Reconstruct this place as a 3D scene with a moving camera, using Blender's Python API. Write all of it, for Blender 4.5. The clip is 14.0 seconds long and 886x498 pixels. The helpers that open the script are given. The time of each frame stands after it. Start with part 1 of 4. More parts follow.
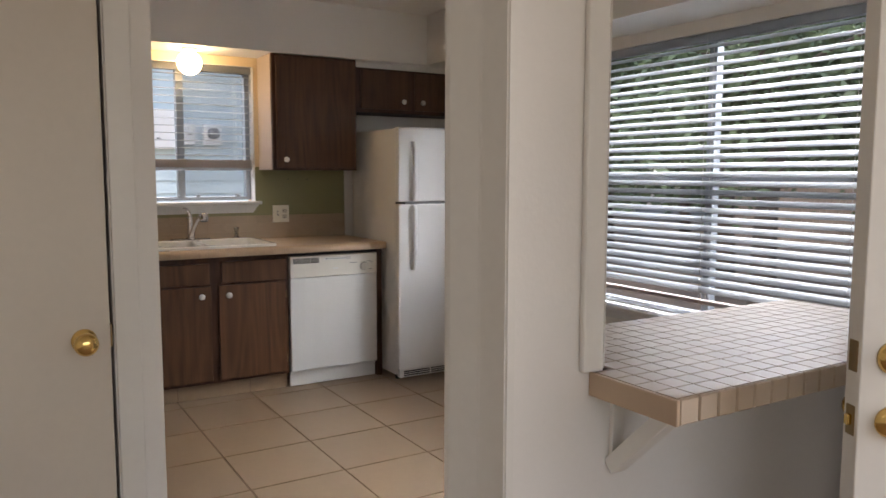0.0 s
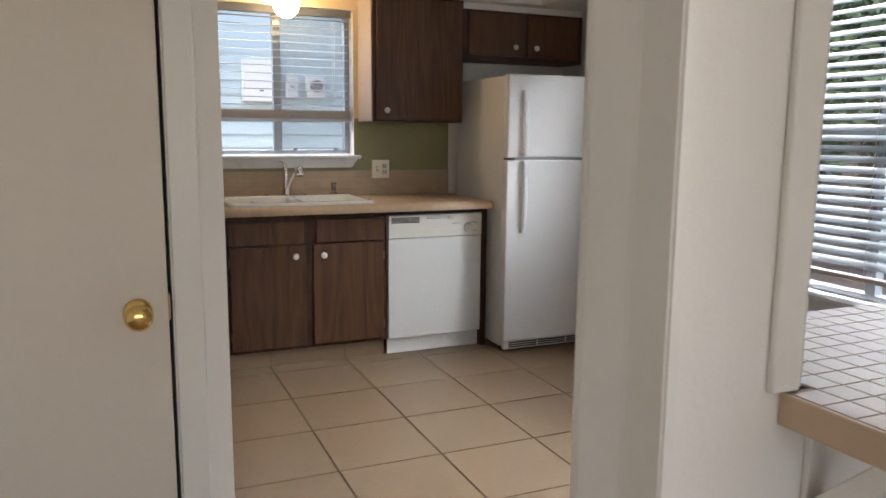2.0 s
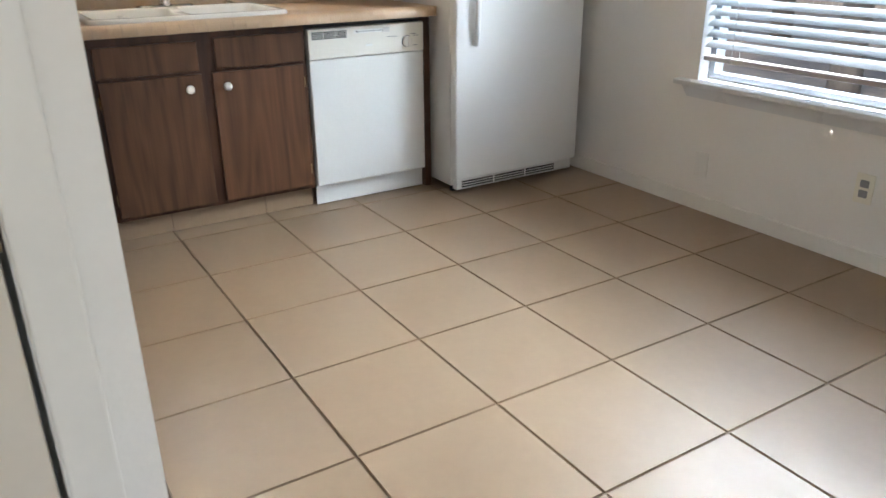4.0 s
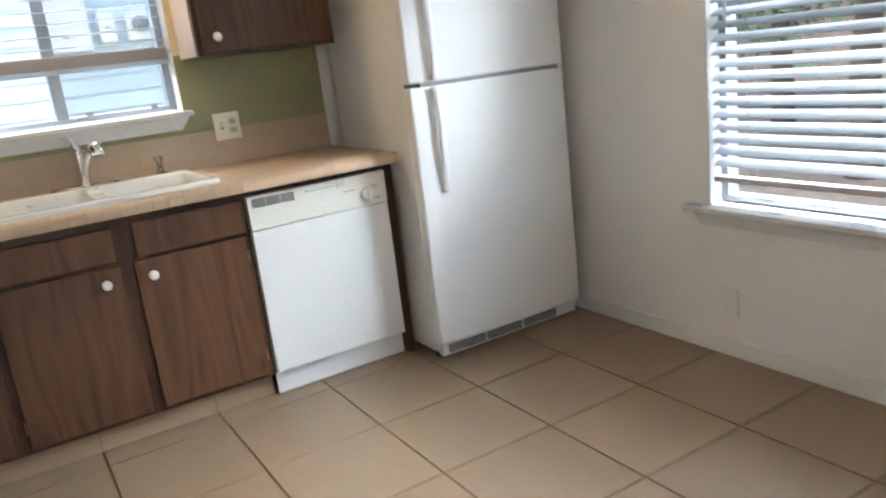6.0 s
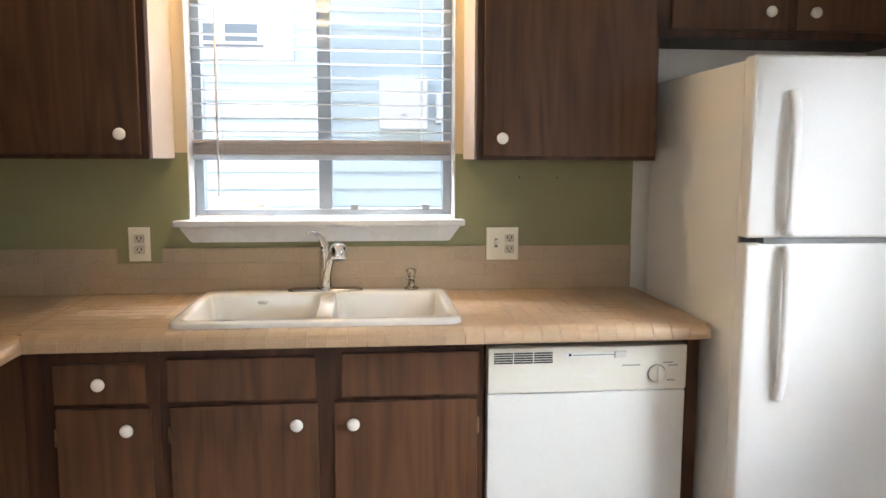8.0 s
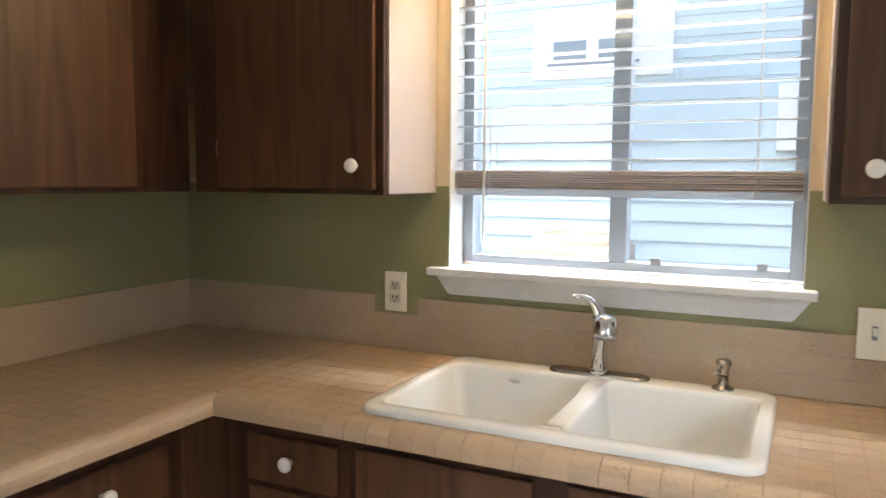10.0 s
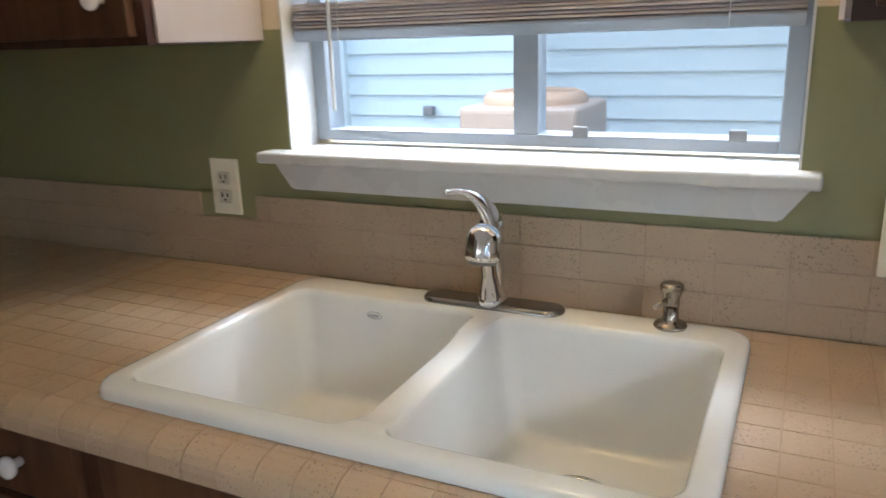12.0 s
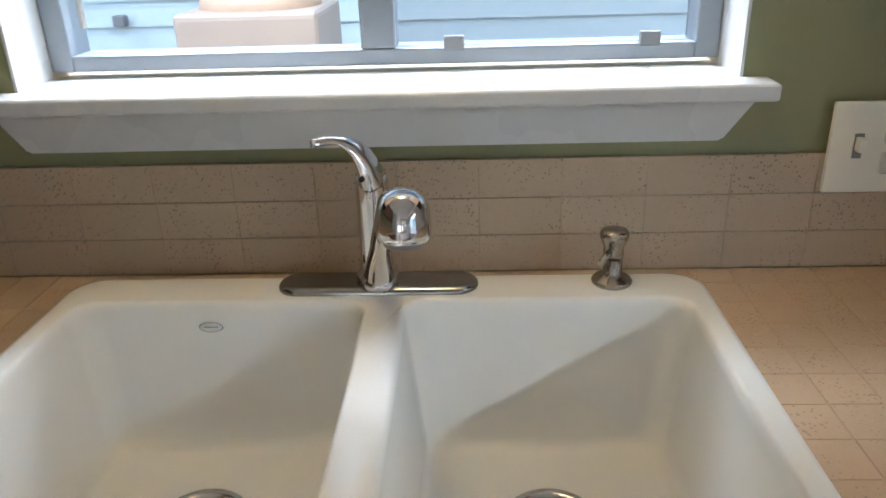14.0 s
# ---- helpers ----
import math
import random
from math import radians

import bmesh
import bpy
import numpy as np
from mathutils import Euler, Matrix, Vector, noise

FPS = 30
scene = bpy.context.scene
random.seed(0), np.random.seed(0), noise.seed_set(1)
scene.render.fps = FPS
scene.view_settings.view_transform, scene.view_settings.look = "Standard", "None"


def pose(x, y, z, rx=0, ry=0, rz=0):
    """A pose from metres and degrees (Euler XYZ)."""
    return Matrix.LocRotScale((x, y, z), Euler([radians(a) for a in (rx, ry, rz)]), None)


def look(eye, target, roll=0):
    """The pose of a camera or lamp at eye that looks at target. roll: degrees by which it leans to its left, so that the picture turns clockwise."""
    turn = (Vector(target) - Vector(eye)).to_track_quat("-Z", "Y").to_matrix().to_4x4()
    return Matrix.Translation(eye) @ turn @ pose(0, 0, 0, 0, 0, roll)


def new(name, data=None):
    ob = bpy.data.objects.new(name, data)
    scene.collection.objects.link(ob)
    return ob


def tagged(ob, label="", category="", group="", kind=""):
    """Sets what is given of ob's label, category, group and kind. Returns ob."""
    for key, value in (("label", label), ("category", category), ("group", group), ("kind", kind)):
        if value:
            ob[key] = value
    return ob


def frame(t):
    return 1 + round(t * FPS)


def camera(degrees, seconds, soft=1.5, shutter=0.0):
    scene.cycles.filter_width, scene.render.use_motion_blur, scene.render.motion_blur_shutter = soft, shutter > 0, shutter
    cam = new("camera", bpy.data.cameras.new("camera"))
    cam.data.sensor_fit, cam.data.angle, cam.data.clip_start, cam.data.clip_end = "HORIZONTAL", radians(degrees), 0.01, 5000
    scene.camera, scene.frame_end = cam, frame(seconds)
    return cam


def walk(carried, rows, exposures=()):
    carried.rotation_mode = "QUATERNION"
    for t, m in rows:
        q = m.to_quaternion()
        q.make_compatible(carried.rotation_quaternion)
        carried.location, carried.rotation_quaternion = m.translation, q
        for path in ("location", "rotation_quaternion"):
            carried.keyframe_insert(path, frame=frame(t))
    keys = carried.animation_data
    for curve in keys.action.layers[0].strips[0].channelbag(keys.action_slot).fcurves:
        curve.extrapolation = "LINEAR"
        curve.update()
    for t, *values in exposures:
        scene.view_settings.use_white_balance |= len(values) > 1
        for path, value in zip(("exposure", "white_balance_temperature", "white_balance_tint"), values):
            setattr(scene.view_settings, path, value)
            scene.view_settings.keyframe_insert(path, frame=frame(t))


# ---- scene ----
cam = camera(60.9, 14.0, shutter=0.3)
PATH = [
    (0, (0.102, -0.07, 1.354), (1.132, 1.633, 1.156), 0.1),
    (0.5, (0.232, -0.095, 1.358), (1.107, 1.693, 1.161), 0.4),
    (1, (0.345, -0.086, 1.342), (1.072, 1.763, 1.116), 1.5),
    (1.5, (0.352, 0.079, 1.326), (1.061, 1.93, 1.062), 1.1),
    (1.8, (0.345, 0.238, 1.322), (1.086, 2.074, 1.036), 0.4),
    (2, (0.278, 0.309, 1.320), (1.059, 2.124, 1.013), 0.5),
    (2.5, (0.237, 0.477, 1.293), (1.037, 2.272, 0.919), 0.2),
    (3, (0.271, 0.714, 1.278), (1.098, 2.473, 0.807), -0.6),
    (3.2, (0.282, 0.819, 1.253), (1.133, 2.540, 0.692), -0.6),
    (5.3, (0.692, 1.414, 1.214), (1.767, 2.875, 0.371), -0.9),
    (5.5, (0.75, 1.445, 1.238), (1.826, 2.964, 0.507), -2.8),
    (5.8, (0.845, 1.506, 1.287), (1.872, 3.117, 0.697), -6.4),
    (6, (0.876, 1.582, 1.29), (1.857, 3.25, 0.784), -6.9),
    (6.5, (0.954, 1.84, 1.347), (1.751, 3.637, 0.978), -4.3),
    (7, (1.098, 2.025, 1.357), (1.637, 3.927, 1.059), -2.5),
    (7.5, (1.258, 2.16, 1.387), (1.546, 4.124, 1.139), -1.0),
    (8, (1.349, 2.312, 1.381), (1.555, 4.287, 1.144), 0.2),
    (8.5, (1.422, 2.513, 1.406), (1.53, 4.495, 1.163), 1.8),
    (9, (1.49, 2.646, 1.416), (1.306, 4.626, 1.201), 0.2),
    (9.2, (1.55, 2.715, 1.423), (1.193, 4.673, 1.224), 0.1),
    (11.3, (1.739, 3.588, 1.39), (0.6, 5.208, 1.117), 0.1),
    (11.5, (1.756, 3.655, 1.365), (0.673, 5.303, 1.03), 0.4),
    (12, (1.674, 3.768, 1.376), (0.831, 5.499, 0.834), -1.9),
    (12.5, (1.48, 3.86, 1.373), (1.011, 5.684, 0.7), -3.1),
    (13, (1.395, 3.918, 1.347), (1.15, 5.735, 0.548), -1.6),
    (13.5, (1.378, 3.999, 1.348), (1.167, 5.8, 0.506), -1.0),
    (14, (1.335, 4.038, 1.355), (1.253, 5.871, 0.56), -1.8),
]
SKY, SUN, LAMP = 0.15, 0.62, 17.0
EXPOSURES = [(0.0, 0.88, 6600, 16), (1.0, 0.88, 6600, 16), (2.0, 1.12, 6350, 13), (3.2, 1.6, 5850, 8), (5.3, 1.98, 5850, 7), (6.2, 1.9, 6000, 8), (7.0, 1.93, 6300, 10),
             (9.2, 2.05, 6250, 11), (11.3, 1.53, 5850, 8), (12.5, 1.4, 5650, 8), (14.0, 1.28, 5600, 7)]
walk(cam, [(t, look(eye, target, roll)) for t, eye, target, roll in PATH], EXPOSURES)

# ---- light ----
world = bpy.data.worlds.new("sky")
scene.world = world
world.use_nodes = True
wn = world.node_tree.nodes
sky = wn.new("ShaderNodeTexSky")
sky.sky_type = "NISHITA"
sky.sun_disc = False
sky.sun_elevation, sky.sun_rotation = radians(50), radians(252)
wn["Background"].inputs["Strength"].default_value = SKY
world.node_tree.links.new(sky.outputs[0], wn["Background"].inputs["Color"])

sun = new("sun", bpy.data.lights.new("sun", "SUN"))
sun.data.energy, sun.data.angle, sun.data.color = SUN, radians(0.5), (1.0, 0.95, 0.87)
sun.matrix_world = look((0, 0, 0), (0.6, 0.2, -0.77))


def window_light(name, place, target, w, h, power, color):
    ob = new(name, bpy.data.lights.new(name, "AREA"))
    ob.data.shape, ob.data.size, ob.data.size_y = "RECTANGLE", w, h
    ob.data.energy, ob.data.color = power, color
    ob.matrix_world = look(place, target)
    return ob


window_light("sky_light_sink_window", (1.21, 6.2, 3.1), (1.21, 4.8, 1.0), 3.2, 1.2, 105, (0.94, 0.965, 1.0))
window_light("sky_light_side_window", (4.0, 2.53, 2.75), (3.1, 2.53, 1.25), 2.8, 1.0, 215, (0.92, 0.96, 1.0))
window_light("sky_light_front_door", (2.62, -0.15, 1.1), (1.0, 0.1, 1.0), 0.85, 1.9, 11, (1.0, 0.94, 0.86))
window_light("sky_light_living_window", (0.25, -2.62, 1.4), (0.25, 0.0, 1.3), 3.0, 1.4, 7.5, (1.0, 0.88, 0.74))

# ---- materials ----


def rgb(h):
    return tuple(((int(h[i:i + 2], 16) / 255) ** 2.2) for i in (0, 2, 4)) + (1.0,)


def material(name, base, rough=0.5, metal=0.0, vary=0.06, scale=3.0, fine=60.0, fine_vary=0.03, bump=0.05, stretch=(1, 1, 1), coat=0.0,
             random_vary=0.0, island=False, specks=0.0, rough_vary=0.08):
    """A surface with large soft variation, fine grain and a little relief."""
    m = bpy.data.materials.new(name)
    m.use_nodes = True
    t = m.node_tree
    n, link = t.nodes, t.links.new
    b = n["Principled BSDF"]
    b.inputs["Metallic"].default_value = metal
    b.inputs["Coat Weight"].default_value = coat
    b.inputs["Coat Roughness"].default_value = 0.15
    co = n.new("ShaderNodeTexCoord")
    mp = n.new("ShaderNodeMapping")
    mp.inputs["Scale"].default_value = stretch
    link(co.outputs["Object"], mp.inputs["Vector"])
    vec = mp.outputs[0]
    info = n.new("ShaderNodeObjectInfo")
    if random_vary or island:
        add = n.new("ShaderNodeVectorMath")
        add.operation = "ADD"
        mul = n.new("ShaderNodeVectorMath")
        mul.operation = "SCALE"
        mul.inputs[0].default_value = (37.0, 17.0, 5.0)
        link(info.outputs["Random"], mul.inputs["Scale"])
        link(vec, add.inputs[0])
        link(mul.outputs[0], add.inputs[1])
        vec = add.outputs[0]
    big = n.new("ShaderNodeTexNoise")
    big.inputs["Scale"].default_value, big.inputs["Detail"].default_value = scale, 4
    sml = n.new("ShaderNodeTexNoise")
    sml.inputs["Scale"].default_value, sml.inputs["Detail"].default_value = fine, 5
    link(vec, big.inputs["Vector"])
    link(vec, sml.inputs["Vector"])

    def scaled(sock, amount):
        q = n.new("ShaderNodeMath")
        q.operation = "MULTIPLY_ADD"
        q.inputs[1].default_value, q.inputs[2].default_value = 2 * amount, 1 - amount
        link(sock, q.inputs[0])
        return q.outputs[0]

    def times(a, c):
        q = n.new("ShaderNodeMath")
        q.operation = "MULTIPLY"
        link(a, q.inputs[0])
        link(c, q.inputs[1])
        return q.outputs[0]

    value = times(scaled(big.outputs[0], vary), scaled(sml.outputs[0], fine_vary))
    if random_vary:
        value = times(value, scaled(info.outputs["Random"], random_vary))
    if island:
        geo = n.new("ShaderNodeNewGeometry")
        value = times(value, scaled(geo.outputs["Random Per Island"], 0.05))
    if specks:
        sp = n.new("ShaderNodeTexVoronoi")
        sp.inputs["Scale"].default_value = 175.0
        sp.inputs["Randomness"].default_value = 1.0
        link(vec, sp.inputs["Vector"])
        mask = n.new("ShaderNodeTexNoise")
        mask.inputs["Scale"].default_value = 14.0
        link(vec, mask.inputs["Vector"])
        cut = n.new("ShaderNodeMath")
        cut.operation = "MULTIPLY_ADD"
        cut.inputs[1].default_value, cut.inputs[2].default_value = 0.62, -0.13
        link(mask.outputs[0], cut.inputs[0])
        less = n.new("ShaderNodeMath")
        less.operation = "LESS_THAN"
        link(sp.outputs["Distance"], less.inputs[0])
        link(cut.outputs[0], less.inputs[1])
        q = n.new("ShaderNodeMath")
        q.operation = "MULTIPLY_ADD"
        q.inputs[1].default_value, q.inputs[2].default_value = -specks, 1.0
        link(less.outputs[0], q.inputs[0])
        value = times(value, q.outputs[0])
    mix = n.new("ShaderNodeVectorMath")
    mix.operation = "SCALE"
    mix.inputs[0].default_value = base[:3]
    link(value, mix.inputs["Scale"])
    link(mix.outputs[0], b.inputs["Base Color"])
    q = n.new("ShaderNodeMath")
    q.operation = "MULTIPLY_ADD"
    q.inputs[1].default_value, q.inputs[2].default_value = rough_vary, rough - rough_vary / 2
    link(big.outputs[0], q.inputs[0])
    link(q.outputs[0], b.inputs["Roughness"])
    if bump:
        bp = n.new("ShaderNodeBump")
        bp.inputs["Strength"].default_value, bp.inputs["Distance"].default_value = bump, 0.004
        link(sml.outputs[0], bp.inputs["Height"])
        link(bp.outputs[0], b.inputs["Normal"])
    return m


def wood(name, dark, light, stretch, seed=0.0):
    """Walnut-print laminate: long dark streaks along one axis with cathedral figure."""
    m = bpy.data.materials.new(name)
    m.use_nodes = True
    t = m.node_tree
    n, link = t.nodes, t.links.new
    b = n["Principled BSDF"]
    co = n.new("ShaderNodeTexCoord")
    mp = n.new("ShaderNodeMapping")
    mp.inputs["Scale"].default_value = stretch
    mp.inputs["Location"].default_value = (seed, seed * 0.7, seed * 0.3)
    link(co.outputs["Object"], mp.inputs["Vector"])
    a = n.new("ShaderNodeTexNoise")
    a.inputs["Scale"].default_value, a.inputs["Detail"].default_value, a.inputs["Distortion"].default_value = 1.0, 6, 0.6
    c = n.new("ShaderNodeTexNoise")
    c.inputs["Scale"].default_value, c.inputs["Detail"].default_value = 5.0, 4
    big = n.new("ShaderNodeTexNoise")
    big.inputs["Scale"].default_value, big.inputs["Detail"].default_value = 1.0, 1
    for x in (a, c):
        link(mp.outputs[0], x.inputs["Vector"])
    mq = n.new("ShaderNodeMapping")
    mq.inputs["Scale"].default_value = (6.0, 6.0, 0.9)
    mq.inputs["Location"].default_value = (seed * 1.3, seed, seed * 0.5)
    link(co.outputs["Object"], mq.inputs["Vector"])
    link(mq.outputs[0], big.inputs["Vector"])
    rings = n.new("ShaderNodeMath")
    rings.operation = "MULTIPLY"
    rings.inputs[1].default_value = 52.0
    link(big.outputs[0], rings.inputs[0])
    wave = n.new("ShaderNodeMath")
    wave.operation = "SINE"
    link(rings.outputs[0], wave.inputs[0])
    s1 = n.new("ShaderNodeMath")
    s1.operation = "MULTIPLY_ADD"
    s1.inputs[1].default_value = 0.11
    link(wave.outputs[0], s1.inputs[0])
    link(a.outputs[0], s1.inputs[2])
    s2 = n.new("ShaderNodeMath")
    s2.operation = "MULTIPLY_ADD"
    s2.inputs[1].default_value = 0.35
    link(c.outputs[0], s2.inputs[0])
    link(s1.outputs[0], s2.inputs[2])
    ramp = n.new("ShaderNodeValToRGB")
    ramp.color_ramp.elements[0].position, ramp.color_ramp.elements[0].color = 0.36, dark
    ramp.color_ramp.elements[1].position, ramp.color_ramp.elements[1].color = 0.98, light
    link(s2.outputs[0], ramp.inputs[0])
    link(ramp.outputs[0], b.inputs["Base Color"])
    b.inputs["Roughness"].default_value = 0.42
    b.inputs["Specular IOR Level"].default_value = 0.35
    bp = n.new("ShaderNodeBump")
    bp.inputs["Strength"].default_value, bp.inputs["Distance"].default_value = 0.06, 0.002
    link(c.outputs[0], bp.inputs["Height"])
    link(bp.outputs[0], b.inputs["Normal"])
    return m


def glass(name):
    m = bpy.data.materials.new(name)
    m.use_nodes = True
    b = m.node_tree.nodes["Principled BSDF"]
    b.inputs["Base Color"].default_value = (0.97, 0.99, 1.0, 1)
    b.inputs["Roughness"].default_value = 0.0
    b.inputs["Transmission Weight"].default_value = 1.0
    b.inputs["IOR"].default_value = 1.03
    return m


def glow(name, color, strength):
    m = bpy.data.materials.new(name)
    m.use_nodes = True
    b = m.node_tree.nodes["Principled BSDF"]
    b.inputs["Base Color"].default_value = (0.9, 0.88, 0.82, 1)
    b.inputs["Emission Color"].default_value = color
    b.inputs["Emission Strength"].default_value = strength
    return m


WALL = material("wall_paint_white", (0.83, 0.805, 0.76, 1), 0.6, vary=0.05, scale=1.3, fine=90, fine_vary=0.02, bump=0.12)
CREAM = material("wall_paint_cream", (0.74, 0.61, 0.42, 1), 0.55, vary=0.05, scale=1.5, fine=90, bump=0.12)
CEIL = material("ceiling_paint", (0.85, 0.84, 0.81, 1), 0.8, vary=0.04, scale=1.0, fine=60, fine_vary=0.05, bump=0.3)
GREEN = material("green_paint", (0.275, 0.272, 0.135, 1), 0.5, vary=0.08, scale=2.0, fine=90, bump=0.12)
TRIM = material("trim_paint_white", (0.80, 0.78, 0.73, 1), 0.35, vary=0.04, scale=2.5, fine=40, bump=0.06)
DOORP = material("door_paint", (0.70, 0.64, 0.55, 1), 0.4, vary=0.04, scale=1.6, fine=50, bump=0.06)
SILL = material("sill_paint_gloss", (0.68, 0.675, 0.66, 1), 0.28, vary=0.04, scale=4, fine=60, bump=0.05)
WOOD = wood("walnut_laminate", (0.060, 0.026, 0.0118, 1), (0.132, 0.059, 0.0275, 1), (30, 30, 1.1))
WOODB = wood("walnut_laminate_second", (0.062, 0.027, 0.0122, 1), (0.137, 0.061, 0.0285, 1), (27, 27, 1.0), 7.3)
WOODH = wood("walnut_frame", (0.030, 0.011, 0.005, 1), (0.090, 0.036, 0.017, 1), (26, 26, 1.6), 3.1)
DARK = material("near_black_underside", (0.012, 0.006, 0.005, 1), 0.5)
LAMIN = material("white_laminate_side", (0.48, 0.405, 0.355, 1), 0.4, vary=0.04, scale=5)
COUNTER = material("counter_tile_glaze", (0.50, 0.357, 0.23, 1), 0.40, vary=0.10, scale=6, fine=140, fine_vary=0.05, bump=0.08, random_vary=0.025, specks=0.3)
COUNTERS = material("counter_tile_rest", (0.49, 0.35, 0.225, 1), 0.42, vary=0.10, scale=6, fine=140, fine_vary=0.05, bump=0.08, island=True, specks=0.3)
GROUT = material("counter_grout", (0.48, 0.343, 0.22, 1), 0.7, vary=0.1, scale=20, fine=150, bump=0.2)
SPLASH = material("backsplash_tile_glaze", (0.46, 0.35, 0.235, 1), 0.45, vary=0.08, scale=7, fine=140, fine_vary=0.05, bump=0.08, random_vary=0.03, specks=0.45)
BAR = material("bar_tile_glaze", (0.43, 0.335, 0.24, 1), 0.35, vary=0.07, scale=9, fine=120, bump=0.05, random_vary=0.06)
BARG = material("bar_grout_dark", (0.27, 0.21, 0.155, 1), 0.8, vary=0.2, scale=15, fine=120, bump=0.2)
BARE = material("bar_edge_paint", (0.54, 0.40, 0.28, 1), 0.5, vary=0.08, scale=6)
TILE = material("floor_tile_glaze", (0.280, 0.194, 0.120, 1), 0.40, vary=0.09, scale=2.6, fine=28, fine_vary=0.06, bump=0.03, random_vary=0.04, rough_vary=0.12)
FGROUT = material("floor_grout", (0.195, 0.134, 0.086, 1), 0.85, vary=0.2, scale=6, fine=90, bump=0.3)
FRIDGE = material("fridge_white_enamel", (0.80, 0.79, 0.765, 1), 0.33, vary=0.02, scale=2, fine=220, fine_vary=0.015, bump=0.10)
DISH = material("dishwasher_white", (0.79, 0.79, 0.76, 1), 0.3, vary=0.02, scale=2, fine=100, bump=0.02)
DISHP = material("dishwasher_panel_ivory", (0.77, 0.74, 0.66, 1), 0.35, vary=0.02, scale=3)
BLACK = material("black_plastic", (0.012, 0.012, 0.013, 1), 0.5)
GREY = material("grey_plastic", (0.22, 0.22, 0.22, 1), 0.5)
SINK = material("sink_enamel", (0.80, 0.79, 0.75, 1), 0.10, vary=0.03, scale=4, fine=30, fine_vary=0.01, bump=0.0, coat=0.05, rough_vary=0.05)
CHROME = material("chrome", (0.78, 0.78, 0.80, 1), 0.07, metal=1.0, vary=0.03, bump=0.0, rough_vary=0.05)
NICKEL = material("brushed_nickel", (0.40, 0.36, 0.31, 1), 0.25, metal=1.0, vary=0.08, scale=20, fine=200, bump=0.02)
STEEL = material("steel_plate", (0.55, 0.54, 0.53, 1), 0.20, metal=1.0, vary=0.05, scale=8, fine=300, bump=0.02)
DECKP = material("deck_plate_steel", (0.34, 0.33, 0.32, 1), 0.16, metal=1.0, vary=0.06, scale=9, fine=250, bump=0.02)
DRAIN = material("drain_cup_grey", (0.10, 0.10, 0.105, 1), 0.4, vary=0.1, scale=15)
BRASS = material("polished_brass", (0.80, 0.55, 0.20, 1), 0.13, metal=1.0, vary=0.08, scale=12, bump=0.0)
DULLBRASS = material("dull_brass_plate", (0.30, 0.22, 0.12, 1), 0.4, metal=1.0, vary=0.1)
KNOB = material("white_ceramic_knob", (0.86, 0.83, 0.78, 1), 0.15, vary=0.02, bump=0.0)
RECEPT = material("ivory_receptacle", (0.60, 0.56, 0.46, 1), 0.35, vary=0.02, bump=0.0)
PLATE = material("ivory_wall_plate", (0.82, 0.78, 0.66, 1), 0.35, vary=0.02, bump=0.0)
ALU = material("window_aluminium", (0.32, 0.345, 0.37, 1), 0.45, metal=0.4, vary=0.06, scale=8, bump=0.04)
SLAT = material("blind_slat_white", (0.48, 0.50, 0.515, 1), 0.45, vary=0.04, scale=5, fine=60, bump=0.03)
# darker copy of the slat white: backlit shade put into the colour
BACKLIT = material("blind_backlit_beige", (0.42, 0.37, 0.345, 1), 0.45, vary=0.05, scale=5)
t = SLAT.node_tree                   # thin vinyl lets some light through
thin = t.nodes.new("ShaderNodeBsdfTranslucent")
thin.inputs["Color"].default_value = (0.51, 0.53, 0.545, 1)
both = t.nodes.new("ShaderNodeMixShader")
both.inputs[0].default_value = 0.75
t.links.new(t.nodes["Principled BSDF"].outputs[0], both.inputs[1])
t.links.new(thin.outputs[0], both.inputs[2])
t.links.new(both.outputs[0], t.nodes["Material Output"].inputs["Surface"])
CORD = material("blind_cord", (0.62, 0.60, 0.56, 1), 0.7)
GLASS = glass("window_glass")
SCREEN = material("insect_screen_mesh", (0.20, 0.23, 0.26, 1), 0.8, vary=0.1, scale=4, bump=0.0)
t = SCREEN.node_tree                 # the open weave lets most light pass
weave = t.nodes.new("ShaderNodeBsdfTransparent")
both = t.nodes.new("ShaderNodeMixShader")
both.inputs[0].default_value = 0.74
t.links.new(t.nodes["Principled BSDF"].outputs[0], both.inputs[1])
t.links.new(weave.outputs[0], both.inputs[2])
t.links.new(both.outputs[0], t.nodes["Material Output"].inputs["Surface"])
SIDING = material("painted_siding_pale_blue", (0.56, 0.665, 0.70, 1), 0.6, vary=0.05, scale=1.2, fine=35, fine_vary=0.05, bump=0.15)
NTRIM = material("house_trim_white", (0.83, 0.83, 0.82, 1), 0.5, vary=0.04, scale=3)
NPANE = material("dark_window_pane", (0.22, 0.24, 0.25, 1), 0.12, vary=0.2, scale=2, bump=0.0)
NPALE = material("pale_window_pane", (0.50, 0.56, 0.50, 1), 0.12, vary=0.15, scale=2, bump=0.0)
ROOF = material("asphalt_shingle", (0.09, 0.08, 0.075, 1), 0.9, vary=0.2, scale=3, fine=50, fine_vary=0.2, bump=0.5)
BEIGE = material("condenser_beige_paint", (0.42, 0.335, 0.275, 1), 0.5, vary=0.08, scale=5)
RUST = material("condenser_top_tan", (0.46, 0.32, 0.22, 1), 0.6, vary=0.15, scale=9)
EARTH = material("leafy_ground", (0.23, 0.175, 0.13, 1), 0.95, vary=0.35, scale=0.7, fine=9, fine_vary=0.35, bump=0.8)
